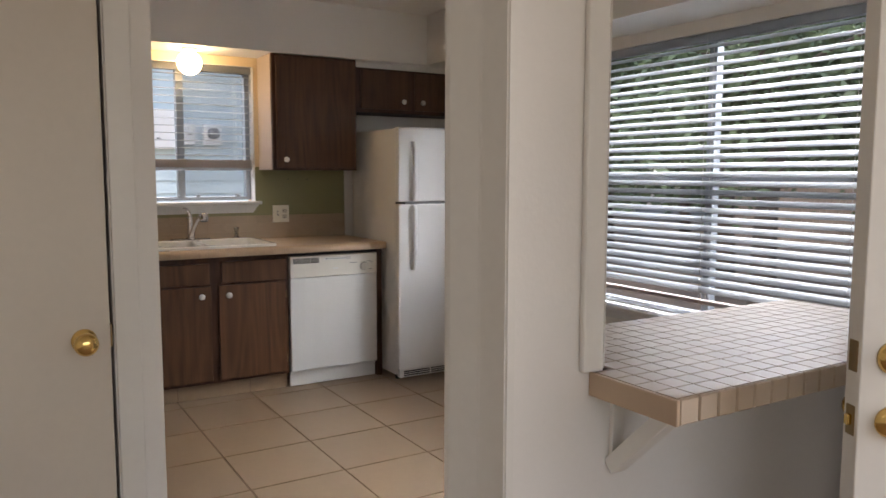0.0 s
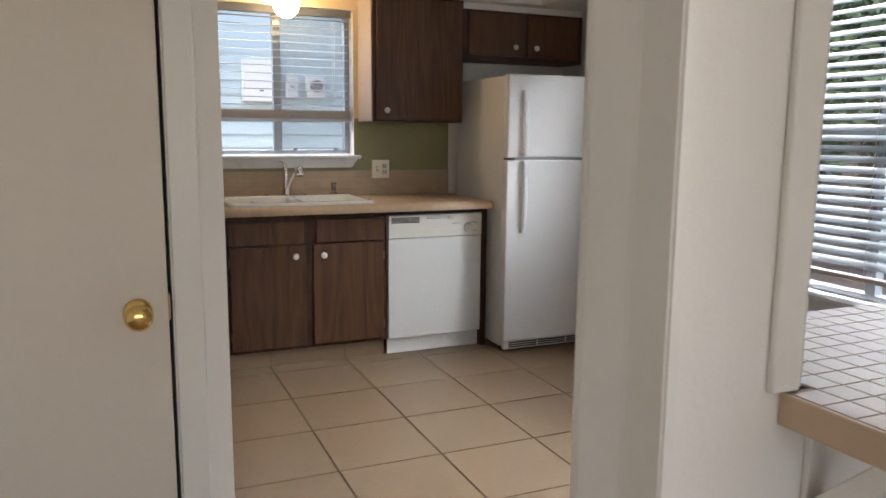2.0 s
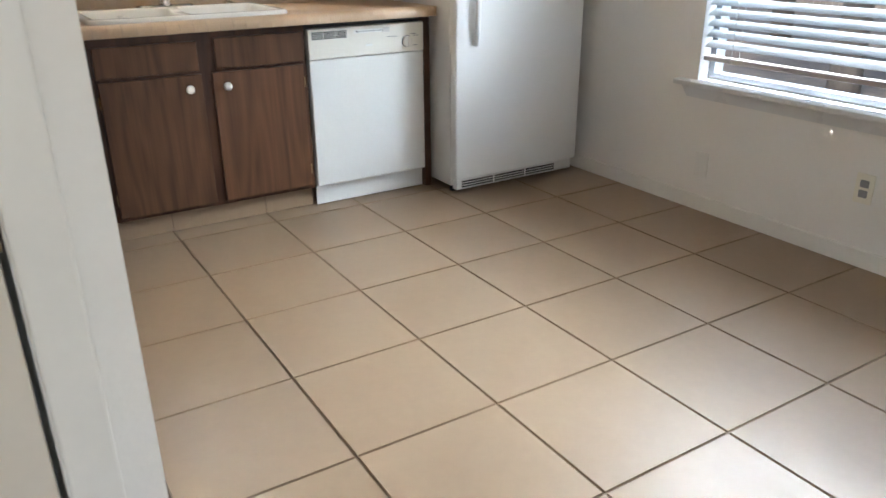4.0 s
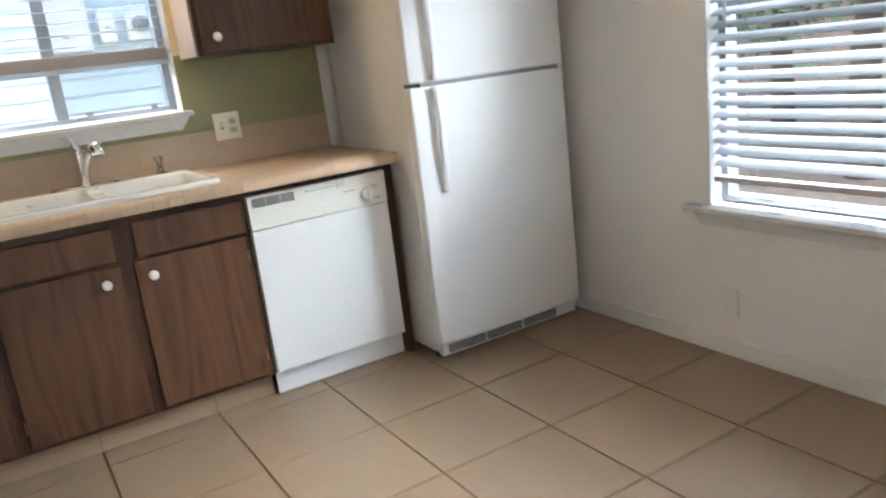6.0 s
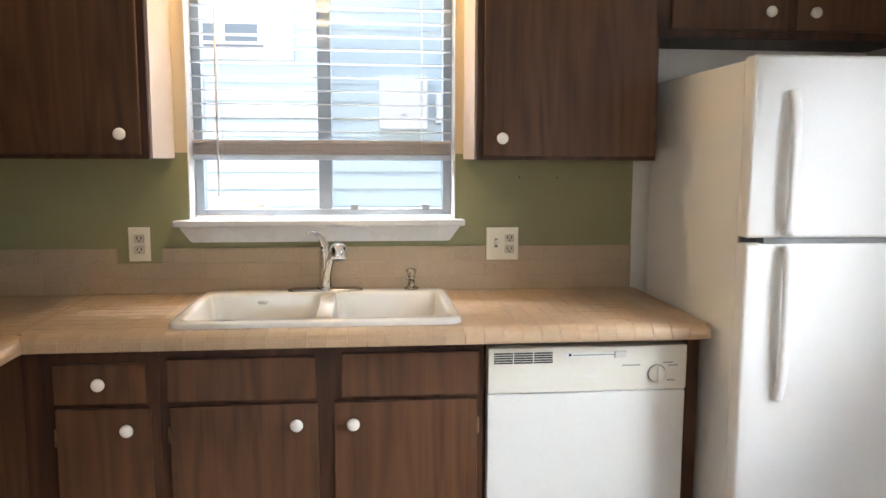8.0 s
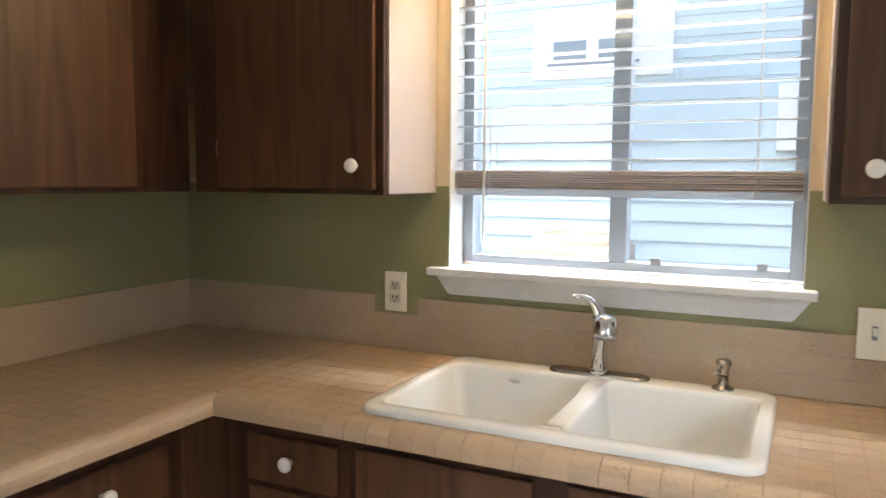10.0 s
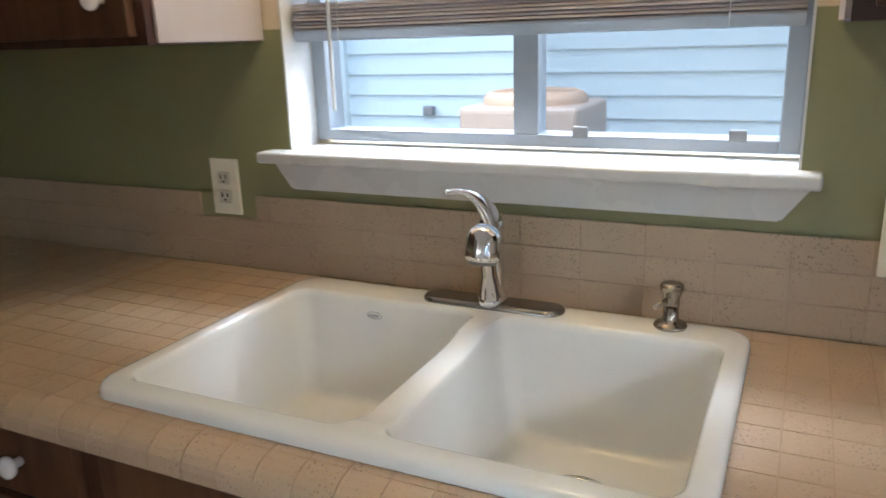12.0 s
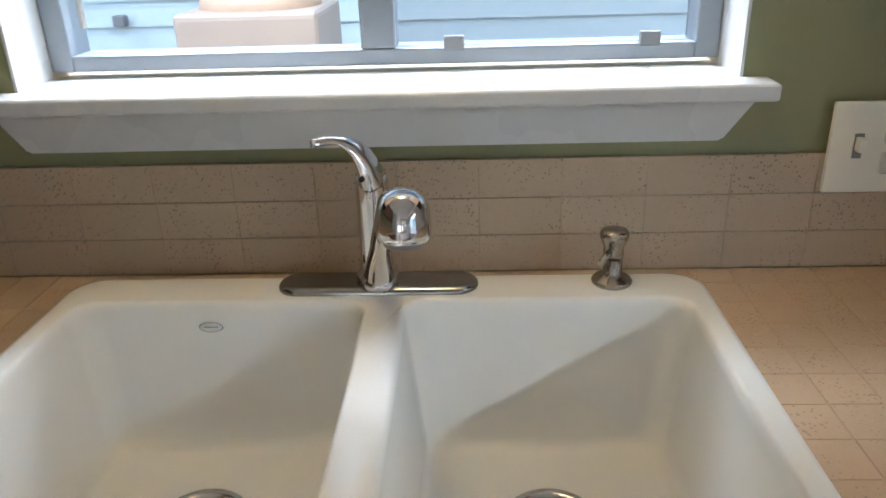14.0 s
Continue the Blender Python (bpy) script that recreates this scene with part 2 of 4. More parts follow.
BARK = material("tree_bark", (0.10, 0.075, 0.055, 1), 0.9, vary=0.3, scale=6, fine=30, fine_vary=0.2, bump=0.8, stretch=(1, 1, 0.3))
LEAF = material("green_leaves", (0.125, 0.165, 0.08, 1), 0.55, vary=0.4, scale=1.5, fine=12, fine_vary=0.3, bump=0.0)
FENCE = material("weathered_fence_wood", (0.38, 0.29, 0.225, 1), 0.85, vary=0.25, scale=4, fine=40, fine_vary=0.2, bump=0.4, stretch=(1, 1, 0.15))
GLOBE = glow("lit_globe_glass", (1.0, 0.69, 0.33, 1), LAMP)

# ---- building blocks ----


def box(bm, x0, x1, y0, y1, z0, z1, bevel=0.0, seg=2):
    """Adds a block to bm, its edges rounded by bevel."""
    m = Matrix.LocRotScale(((x0 + x1) / 2, (y0 + y1) / 2, (z0 + z1) / 2), None, (x1 - x0, y1 - y0, z1 - z0))
    verts = bmesh.ops.create_cube(bm, size=1, matrix=m)["verts"]
    if bevel:
        edges = list({e for v in verts for e in v.link_edges})
        bmesh.ops.bevel(bm, geom=edges, offset=bevel, segments=seg, profile=0.6, affect="EDGES")
    return bm


def block(*a, **k):
    return box(bmesh.new(), *a, **k)


def lathe(bm, profile, place=(0, 0, 0), axis="z", seg=28):
    """Turns (radius, height) pairs about an axis through place."""
    turn = {"z": Matrix(), "y": Matrix.Rotation(radians(90), 4, "X"), "x": Matrix.Rotation(radians(90), 4, "Y"),
            "-y": Matrix.Rotation(radians(90), 4, "X")}[axis]
    m = Matrix.Translation(place) @ turn
    rings = []
    for r, h in profile:
        if r < 1e-5:
            rings.append([bm.verts.new(m @ Vector((0, 0, h)))])
        else:
            rings.append([bm.verts.new(m @ Vector((r * math.cos(2 * math.pi * i / seg), r * math.sin(2 * math.pi * i / seg), h))) for i in range(seg)])
    for a, b in zip(rings, rings[1:]):
        for i in range(seg):
            j = (i + 1) % seg
            if len(a) == 1 and len(b) == 1:
                continue
            if len(a) == 1:
                f = bm.faces.new((a[0], b[j], b[i]))
            elif len(b) == 1:
                f = bm.faces.new((a[i], a[j], b[0]))
            else:
                f = bm.faces.new((a[i], a[j], b[j], b[i]))
            f.smooth = True
    return bm


def tube(bm, points, radii, seg=16, squash=1.0):
    """A round bar through points with a radius at each one; the ends are closed."""
    pts = [Vector(p) for p in points]
    rings = []
    for i, p in enumerate(pts):
        d = (pts[min(i + 1, len(pts) - 1)] - pts[max(i - 1, 0)]).normalized()
        side = d.cross(Vector((1, 0, 0)))
        if side.length < 0.2:
            side = d.cross(Vector((0, 1, 0)))
        side.normalize()
        up = side.cross(d).normalized()
        r = radii[i]
        rings.append([bm.verts.new(p + side * (r * squash * math.cos(2 * math.pi * k / seg)) + up * (r * math.sin(2 * math.pi * k / seg))) for k in range(seg)])
    for a, b in zip(rings, rings[1:]):
        for i in range(seg):
            f = bm.faces.new((a[i], a[(i + 1) % seg], b[(i + 1) % seg], b[i]))
            f.smooth = True
    bm.faces.new(list(reversed(rings[0])))
    bm.faces.new(rings[-1])
    bmesh.ops.recalc_face_normals(bm, faces=bm.faces)
    return bm


def sweep(points, n=10):
    """Smooth points through a Catmull-Rom curve."""
    p = [Vector(q) for q in points]
    p = [2 * p[0] - p[1]] + p + [2 * p[-1] - p[-2]]
    out = []
    for i in range(1, len(p) - 2):
        for k in range(n):
            t = k / n
            out.append(0.5 * ((2 * p[i]) + (p[i + 1] - p[i - 1]) * t + (2 * p[i - 1] - 5 * p[i] + 4 * p[i + 1] - p[i + 2]) * t * t
                              + (3 * p[i] - p[i - 1] - 3 * p[i + 1] + p[i + 2]) * t ** 3))
    out.append(p[-2])
    return out


def mesh_of(bm, mat, name="mesh", smooth=False):
    me = bpy.data.meshes.new(name)
    bmesh.ops.recalc_face_normals(bm, faces=bm.faces)
    if smooth:
        for f in bm.faces:
            f.smooth = True
    bm.to_mesh(me)
    bm.free()
    me.materials.append(mat)
    return me


def thing(name, place, label, category, group="", kind=""):
    ob = new(name)
    ob.empty_display_size = 0.1
    ob.matrix_basis = Matrix.Translation(place)
    return tagged(ob, label, category, group, kind)


def world_of(ob):
    m = Matrix()
    while ob:
        m = ob.matrix_parent_inverse @ ob.matrix_basis @ m if ob.parent else ob.matrix_basis @ m
        ob = ob.parent
    return m


def part(name, bm, mat, parent, label="", smooth=False):
    ob = new(name, bm if isinstance(bm, bpy.types.Mesh) else mesh_of(bm, mat, name, smooth))
    ob.parent = parent
    ob.matrix_parent_inverse = world_of(parent).inverted()
    return tagged(ob, label)


def single(name, bm, mat, label="", category="", group="", kind="", smooth=False):
    return tagged(new(name, mesh_of(bm, mat, name, smooth)), label, category, group, kind)


def structure(name, bm, mat, label="", category="wall"):
    return single(name, bm, mat, label, category, kind="structure")


# ---- the rooms ----
CEILING, SOFFIT = 2.47, 2.125
NORTH, EAST, WEST = 5.0, 3.205, -0.25
WX0, WX1, WZ0, WZ1 = 0.745, 1.672, 1.165, 2.065      # sink window opening
EY0, EY1, EZ0, EZ1 = 1.595, 3.485, 0.597, 2.060        # side window opening


def wall_with_hole(x0, x1, y0, y1, z0, z1, axis, a0, a1, b0, b1):
    """A wall slab with one opening a0..a1 along axis and b0..b1 in height."""
    bm = bmesh.new()
    if axis == "x":
        box(bm, x0, a0, y0, y1, z0, z1)
        box(bm, a1, x1, y0, y1, z0, z1)
        box(bm, a0, a1, y0, y1, z0, b0) if b0 > z0 else None
        box(bm, a0, a1, y0, y1, b1, z1)
    else:
        box(bm, x0, x1, y0, a0, z0, z1)
        box(bm, x0, x1, a1, y1, z0, z1)
        box(bm, x0, x1, a0, a1, z0, b0) if b0 > z0 else None
        box(bm, x0, x1, a0, a1, b1, z1)
    return bm




def plan(z0, z1):
    """A slab under or over both rooms."""
    bm = block(-1.9, 2.45, -2.7, 1.1, z0, z1)
    box(bm, -1.9, 3.3, 1.1, 2.2, z0, z1)
    return box(bm, WEST - 0.12, 3.3, 2.2, 5.16, z0, z1)


floor = structure("floor", plan(-0.12, -0.006), FGROUT, "large cream ceramic floor tiles with dark sandy grout", "floor")
structure("ceiling", plan(CEILING, CEILING + 0.12), CEIL, "plain white textured ceiling", "ceiling")
wall_north = structure("wall_north", wall_with_hole(WEST - 0.12, EAST + 0.12, NORTH, NORTH + 0.16, 0, CEILING, "x", WX0, WX1, WZ0, WZ1), CREAM,
                       "cream painted kitchen wall round the sink window")
for side, x0, x1, z1 in (("west", WEST, WX0, 1.40), ("east", WX1, 2.326, 1.40), ("middle", WX0, WX1, WZ0)):
    structure("wall_north_green_" + side, block(x0, x1, NORTH - 0.004, NORTH, 0.90, z1), GREEN, "olive green paint below the wall cabinets")
structure("wall_north_white", block(2.326, EAST, NORTH - 0.004, NORTH, 0, SOFFIT), WALL, "white painted wall behind the refrigerator")
structure("wall_west", block(WEST - 0.12, WEST, 2.2, NORTH, 0, CEILING), GREEN, "olive green kitchen side wall")
structure("wall_east", wall_with_hole(EAST, EAST + 0.12, 1.27, NORTH, 0, CEILING, "y", EY0, EY1, EZ0, EZ1), WALL,
          "white painted wall with a wide window")
structure("soffit_north", block(WEST, EAST, 4.665, NORTH, SOFFIT, CEILING), WALL, "white painted soffit above the wall cabinets", "soffit")
structure("soffit_east", block(2.83, EAST, 1.27, 4.665, SOFFIT, CEILING), WALL, "white painted soffit above the wide window", "soffit")
structure("soffit_west", block(WEST, 0.09, 2.9, 4.665, SOFFIT, CEILING), WALL, "white painted soffit above the side cabinets", "soffit")

# partition with the pass-through bar
PY0, PY1 = 1.115, 1.272
structure("wall_partition", wall_with_hole(0.985, EAST + 0.12, PY0, PY1, 0, CEILING, "x", 1.222, 2.42, 0.885, 2.12), WALL,
          "white painted partition with a pass-through opening")
bm = block(1.152, 1.208, PY0 - 0.016, PY0 - 0.0005, 0.938, 2.15, bevel=0.006, seg=3)
box(bm, 1.2225, 1.2255, PY0 - 0.002, PY1 + 0.01, 0.938, 2.15, bevel=0.002)
structure("trim_passthrough", bm, TRIM, "white painted board lining the pass-through", "trim")


def prism(outline, z0, z1):
    """An upright block over a floor outline."""
    bm = bmesh.new()
    lo = [bm.verts.new((x, y, z0)) for x, y in outline]
    hi = [bm.verts.new((x, y, z1)) for x, y in outline]
    bm.faces.new(lo)
    bm.faces.new(hi)
    for i in range(len(outline)):
        k = (i + 1) % len(outline)
        bm.faces.new((lo[i], lo[k], hi[k], hi[i]))
    bmesh.ops.recalc_face_normals(bm, faces=bm.faces)
    bmesh.ops.bevel(bm, geom=[e for e in bm.edges if abs(e.verts[0].co.z - e.verts[1].co.z) > 1], offset=0.004, segments=3, affect="EDGES")
    return bm


structure("trim_partition_end", prism(((0.918, 1.276), (0.918, 1.258), (0.947, 1.184), (0.960, 1.110), (0.985, 1.1105), (0.9855, 1.276)), 0.0, CEILING),
          TRIM, "white painted casing on the end of the partition", "trim")
structure("wall_living_east", wall_with_hole(2.33, 2.45, -2.7, PY0, 0, CEILING, "y", -0.62, 0.33, 0.0, 2.08), WALL, "white painted living room wall")
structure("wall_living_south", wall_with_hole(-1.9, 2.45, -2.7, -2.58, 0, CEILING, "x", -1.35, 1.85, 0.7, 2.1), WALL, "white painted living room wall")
structure("wall_living_west", block(-1.9, -1.78, -2.58, 2.2, 0, CEILING), WALL, "white painted living room wall")
structure("wall_closet_front", wall_with_hole(-1.78, 0.496, 2.08, 2.2, 0, CEILING, "x", -0.40, 0.375, 0.0, 2.06), WALL, "white painted wall beside the closet door")
structure("wall_closet_side", block(0.376, 0.496, 2.2, 2.9, 0, CEILING), WALL, "white painted closet wall end")
structure("wall_closet_back", block(WEST, 0.376, 2.78, 2.9, 0, CEILING), WALL, "white painted closet wall")
structure("wall_closet_inside", block(WEST - 0.6, 0.376, 2.3, 2.34, 0, CEILING), WALL, "plain wall inside the closet")
structure("trim_closet_door", block(0.378, 0.442, 2.066, 2.082, 0, 2.12, bevel=0.004), TRIM, "white painted door casing", "trim")
bm = block(EAST - 0.014, EAST, 1.272, 4.3, 0, 0.072, bevel=0.004)
structure("baseboard", bm, TRIM, "white painted wooden baseboard", "baseboard")

# ---- closet door ----
door_1 = tagged(new("door_1"), "cream painted flush closet door, shut, with brass knob", "door", kind="structure")
door_1.matrix_basis = Matrix.Translation((0.0, 2.09, 0))
part("door_slab", block(-0.395, 0.366, 2.074, 2.112, 0.012, 2.045, bevel=0.003), DOORP, door_1)


def knob_profile(r):
    return [(0.0, 0.0), (r * 1.05, 0.0), (r * 1.05, 0.004), (r * 0.8, 0.009), (r * 0.42, 0.012), (r * 0.38, 0.030), (r * 0.62, 0.036),
            (r * 0.92, 0.046), (r, 0.055), (r * 0.94, 0.064), (r * 0.7, 0.072), (r * 0.35, 0.0755), (0.0, 0.076)]


part("door_knob", lathe(bmesh.new(), knob_profile(0.030), (0.302, 2.074, 0.918), "y", 36), BRASS, door_1, "polished brass round knob")
part("latch_plate", block(0.3662, 0.3705, 2.076, 2.100, 0.895, 0.955), DULLBRASS, door_1, "dull brass latch plate")

# ---- open front door ----
DD = Vector((0.889, -0.456, 0)).normalized()
DN = Vector((-DD.y, DD.x, 0))
turn = math.degrees(math.atan2(DD.y, DD.x))
front = tagged(new("door_2"), "white painted front door standing open, brass lock and knobs", "door", kind="structure")


def door_part(name, bm, mat, label=""):
    ob = new(name, mesh_of(bm, mat, name))
    ob.parent = front
    return tagged(ob, label)


door_part("door_slab", block(0, 0.90, -0.022, 0.022, 0.012, 2.045, bevel=0.003), TRIM)
door_part("deadbolt_plate", block(-0.0015, 0.004, -0.013, 0.013, 0.985, 1.045, bevel=0.001), DULLBRASS, "dull brass deadbolt plate")
door_part("latch_plate", block(-0.0015, 0.004, -0.013, 0.013, 0.862, 0.920, bevel=0.001), DULLBRASS, "dull brass latch plate")
door_part("latch_bolt", block(-0.010, 0.0, -0.006, 0.006, 0.882, 0.902, bevel=0.002), BRASS)
door_part("door_knob", lathe(bmesh.new(), knob_profile(0.028), (0.062, -0.022, 0.892), "y", 32), BRASS, "polished brass round knob")
bm = lathe(bmesh.new(), knob_profile(0.028), (0, 0, 0), "y", 32)
bmesh.ops.rotate(bm, verts=bm.verts, matrix=Matrix.Rotation(math.pi, 3, "Z"))
bmesh.ops.translate(bm, verts=bm.verts, vec=(0.062, 0.022, 0.892))
door_part("door_knob", bm, BRASS, "polished brass round knob")
bm = lathe(bmesh.new(), [(0, 0), (0.032, 0), (0.032, 0.008), (0.026, 0.016), (0.012, 0.019), (0, 0.019)], (0.062, -0.022, 1.015), "y", 32)
box(bm, 0.057, 0.067, -0.060, -0.040, 1.000, 1.030, bevel=0.002)
door_part("deadbolt_turn", bm, BRASS, "polished brass deadbolt turn")
front.matrix_basis = pose(1.487, 0.722, 0, 0, 0, turn)

# ---- windows ----


def sliding_window(name, label, fixed, a0, a1, z0, z1, axis, out, rails=()):
    """An aluminium slider in its opening: frame, centre post, two panes; fixed is the frame's plane."""
    ob = tagged(new(name), label, "window", kind="structure")
    mid = (a0 + a1) / 2

    def bar(n, p0, p1, q0, q1, d0, d1, mat, lab=""):
        lo, hi = sorted((fixed + out * d0, fixed + out * d1))
        bm = block(p0, p1, lo, hi, q0, q1, bevel=0.003) if axis == "x" else block(lo, hi, p0, p1, q0, q1, bevel=0.003)
        return part(n, bm, mat, ob, lab)

    w = 0.032
    bar("window_frame", a0, a0 + w, z0, z1, 0, 0.06, ALU)
    bar("window_frame", a1 - w, a1, z0, z1, 0, 0.06, ALU)
    bar("window_frame", a0 + w, a1 - w, z0, z0 + 0.022, 0, 0.06, ALU)
    bar("window_frame", a0 + w, a1 - w, z1 - w, z1, 0, 0.06, ALU)
    bar("centre_post", mid - 0.024, mid + 0.024, z0 + 0.022, z1 - w, 0.002, 0.05, ALU)
    for z in rails:
        bar("cross_rail", a0 + w, mid - 0.024, z - 0.022, z + 0.022, 0.004, 0.045, ALU)
        bar("cross_rail", mid + 0.024, a1 - w, z - 0.022, z + 0.022, 0.004, 0.045, ALU)
    for p0, p1 in ((a0 + w, mid - 0.024), (mid + 0.024, a1 - w)):
        pane = bar("pane", p0, p1, z0 + 0.022, z1 - w, 0.018, 0.022, GLASS)
        pane.visible_shadow = False
    return ob, bar


win1, bar1 = sliding_window("window_1", "aluminium sliding window over the sink", NORTH + 0.085, WX0 + 0.004, WX1 - 0.004, WZ0 + 0.012, WZ1 - 0.002, "x", 1)
for x in (1.312, 1.574):
    bar1("sash_latch", x - 0.014, x + 0.014, WZ0 + 0.030, WZ0 + 0.050, -0.006, 0.004, GREY, "small grey sash latch")
screen = bar1("insect_screen", (WX0 + WX1) / 2 + 0.024, WX1 - 0.036, WZ0 + 0.036, WZ1 - 0.036, 0.048, 0.0487, SCREEN, "fine grey insect screen")
screen.visible_shadow = False
win2, _ = sliding_window("window_2", "wide aluminium window with a centre post", EAST + 0.065, EY0 + 0.004, EY1 - 0.004, EZ0 + 0.012, EZ1 - 0.002, "y", 1, (1.345,))


def stool(parent, a0, a1, z, axis, face, inward):
    """A window stool with rounded nose and a tapered apron under it."""
    bm = bmesh.new()
    if axis == "x":
        box(bm, a0 - 0.046, a1 + 0.030, face - 0.055, face - 0.0005, z - 0.022, z, bevel=0.006, seg=3)
        box(bm, a0 + 0.001, a1 - 0.001, face - 0.001, face + 0.085, z - 0.022, z)
    else:
        box(bm, face - 0.06, face - 0.0005, a0 - 0.09, a1 + 0.09, z - 0.022, z, bevel=0.006, seg=3)
        box(bm, face - 0.001, face + 0.065, a0 + 0.001, a1 - 0.001, z - 0.022, z)
    part("window_sill", bm, SILL, parent)
    bm = bmesh.new()
    lo, hi, t = z - 0.022, z - 0.078, 0.018
    taper = 0.042
    b0, b1 = (a0 - 0.036, a1 + 0.020) if axis == "x" else (a0 - 0.08, a1 + 0.08)
    corners = [(b0, lo), (b1, lo), (b1 - taper, hi), (b0 + taper, hi)]
    ring = []
    for depth in (face - 0.0005, face - t):
        ring.append([bm.verts.new((c, depth, zz) if axis == "x" else (depth, c, zz)) for c, zz in corners])
    bm.faces.new(ring[0])
    bm.faces.new(ring[1])
    for i in range(4):
        bm.faces.new((ring[0][i], ring[0][(i + 1) % 4], ring[1][(i + 1) % 4], ring[1][i]))
    bmesh.ops.recalc_face_normals(bm, faces=bm.faces)
    bmesh.ops.bevel(bm, geom=list(bm.edges), offset=0.003, segments=2, affect="EDGES")
    part("window_apron", bm, SILL, parent)


stool(win1, WX0, WX1, WZ0 + 0.004, "x", NORTH - 0.004, -1)
stool(win2, EY0, EY1, EZ0 + 0.004, "y", EAST, -1)


def lining(parent, a0, a1, z0, z1, axis, f0, f1):
    """White returns inside an opening."""
    for p in ((a0, a0 + 0.004, z0, z1), (a1 - 0.004, a1, z0, z1), (a0 + 0.004, a1 - 0.004, z1 - 0.004, z1)):
        bm = block(p[0], p[1], f0, f1, p[2], p[3]) if axis == "x" else block(f0, f1, p[0], p[1], p[2], p[3])
        part("window_return", bm, SILL, parent)


lining(win1, WX0, WX1, WZ0 + 0.004, WZ1, "x", NORTH - 0.006, NORTH + 0.085)
lining(win2, EY0, EY1, EZ0 + 0.004, EZ1, "y", EAST - 0.002, EAST + 0.065)

# ---- blinds ----


def slat_mesh(length, width, tilt, axis, mat):
    """One curved slat along axis."""
    bm = bmesh.new()
    n, th = 4, 0.0028
    rows = []
    for i in range(n + 1):
        u = (i / n - 0.5) * width
        crown = 0.0035 * (1 - (2 * u / width) ** 2)
        c, s = math.cos(tilt), math.sin(tilt)
        rows.append(((u * c - crown * s), (u * s + crown * c)))
    prof = rows + [(a + th * math.sin(tilt), b - th * math.cos(tilt)) for a, b in reversed(rows)]
    ends = []
    for e in (-length / 2, length / 2):
        ends.append([bm.verts.new((e, a, b) if axis == "x" else (a, e, b)) for a, b in prof])
    k = len(prof)
    for i in range(k):
        bm.faces.new((ends[0][i], ends[0][(i + 1) % k], ends[1][(i + 1) % k], ends[1][i]))
    bm.faces.new(ends[0])
    bm.faces.new(ends[1])
    return mesh_of(bm, mat, "slat")


def blind(label, a0, a1, z_top, z_stack, z_bottom, pitch, tilt, axis, plane, wand_at, stacked, cords):
    ob = thing("window_blind", ((a0 + a1) / 2, plane, z_bottom) if axis == "x" else (plane, (a0 + a1) / 2, z_bottom), label, "blind")
    mid, half = (a0 + a1) / 2, (a1 - a0) / 2

    def at(bm_args, mat, name, lab="", bevel=0.002):
        p0, p1, d0, d1, q0, q1 = bm_args
        bm = block(p0, p1, plane + d0, plane + d1, q0, q1, bevel=bevel) if axis == "x" else block(plane + d0, plane + d1, p0, p1, q0, q1, bevel=bevel)
        return part(name, bm, mat, ob, lab)

    at((a0, a1, -0.024, 0.024, z_top - 0.042, z_top), SLAT, "head_rail")
    me = slat_mesh(2 * half - 0.006, 0.050, tilt, axis, SLAT)
    z = z_top - 0.062
    while z > z_stack + 0.01:
        s = part("slat", me, SLAT, ob)
        s.matrix_basis = Matrix.Translation((mid, plane, z) if axis == "x" else (plane, mid, z))
        z -= pitch
    # stacked slats get the darkened beige that stands in for their backlit shade
    flat = slat_mesh(2 * half - 0.006, 0.050, 0.0, axis, BACKLIT if stacked else SLAT)
    z = z_bottom + 0.022
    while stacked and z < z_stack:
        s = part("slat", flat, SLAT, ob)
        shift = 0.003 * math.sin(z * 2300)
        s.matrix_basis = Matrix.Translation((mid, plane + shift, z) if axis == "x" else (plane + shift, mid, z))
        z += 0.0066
    # under hanging slats the rail's colour holds its backlit shade
    at((a0 + 0.003, a1 - 0.003, -0.025, 0.025, z_bottom, z_bottom + 0.020), SLAT if stacked else BACKLIT, "bottom_rail", "" if stacked else "bottom rail with backlit shade in its beige colour", 0.004)
    for c in cords:
        for d in (-0.026, 0.026):
            p = [(c, plane + d, z_bottom), (c, plane + d, z_top)] if axis == "x" else [(plane + d, c, z_bottom), (plane + d, c, z_top)]
            part("ladder_cord", tube(bmesh.new(), p, [0.0011, 0.0011], 6), CORD, ob)
    c, z_end = wand_at
    p = [(c, plane - 0.034, z_end), (c, plane - 0.030, z_top - 0.05)] if axis == "x" else [(plane - 0.034, c, z_end), (plane - 0.030, c, z_top - 0.05)]
    part("tilt_wand", tube(bmesh.new(), p, [0.0042, 0.0036], 8), CORD, ob, "thin clear tilt wand")
    return ob


blind("white two-inch blind over the sink, half raised, slats open", WX0 + 0.010, WX1 - 0.010, WZ1 - 0.006, 1.445, 1.375, 0.0475, radians(3), "x",
      NORTH + 0.045, (0.845, 1.245), True, (0.86, 1.555))
blind("white two-inch blind over the wide window, slats nearly open", EY0 + 0.010, EY1 - 0.010, EZ1 - 0.006, 0.735, 0.690, 0.0455, radians(30), "y",
      EAST + 0.032, (3.40, 1.25), False, (1.75, 2.53, 3.32))

# ---- cabinets ----


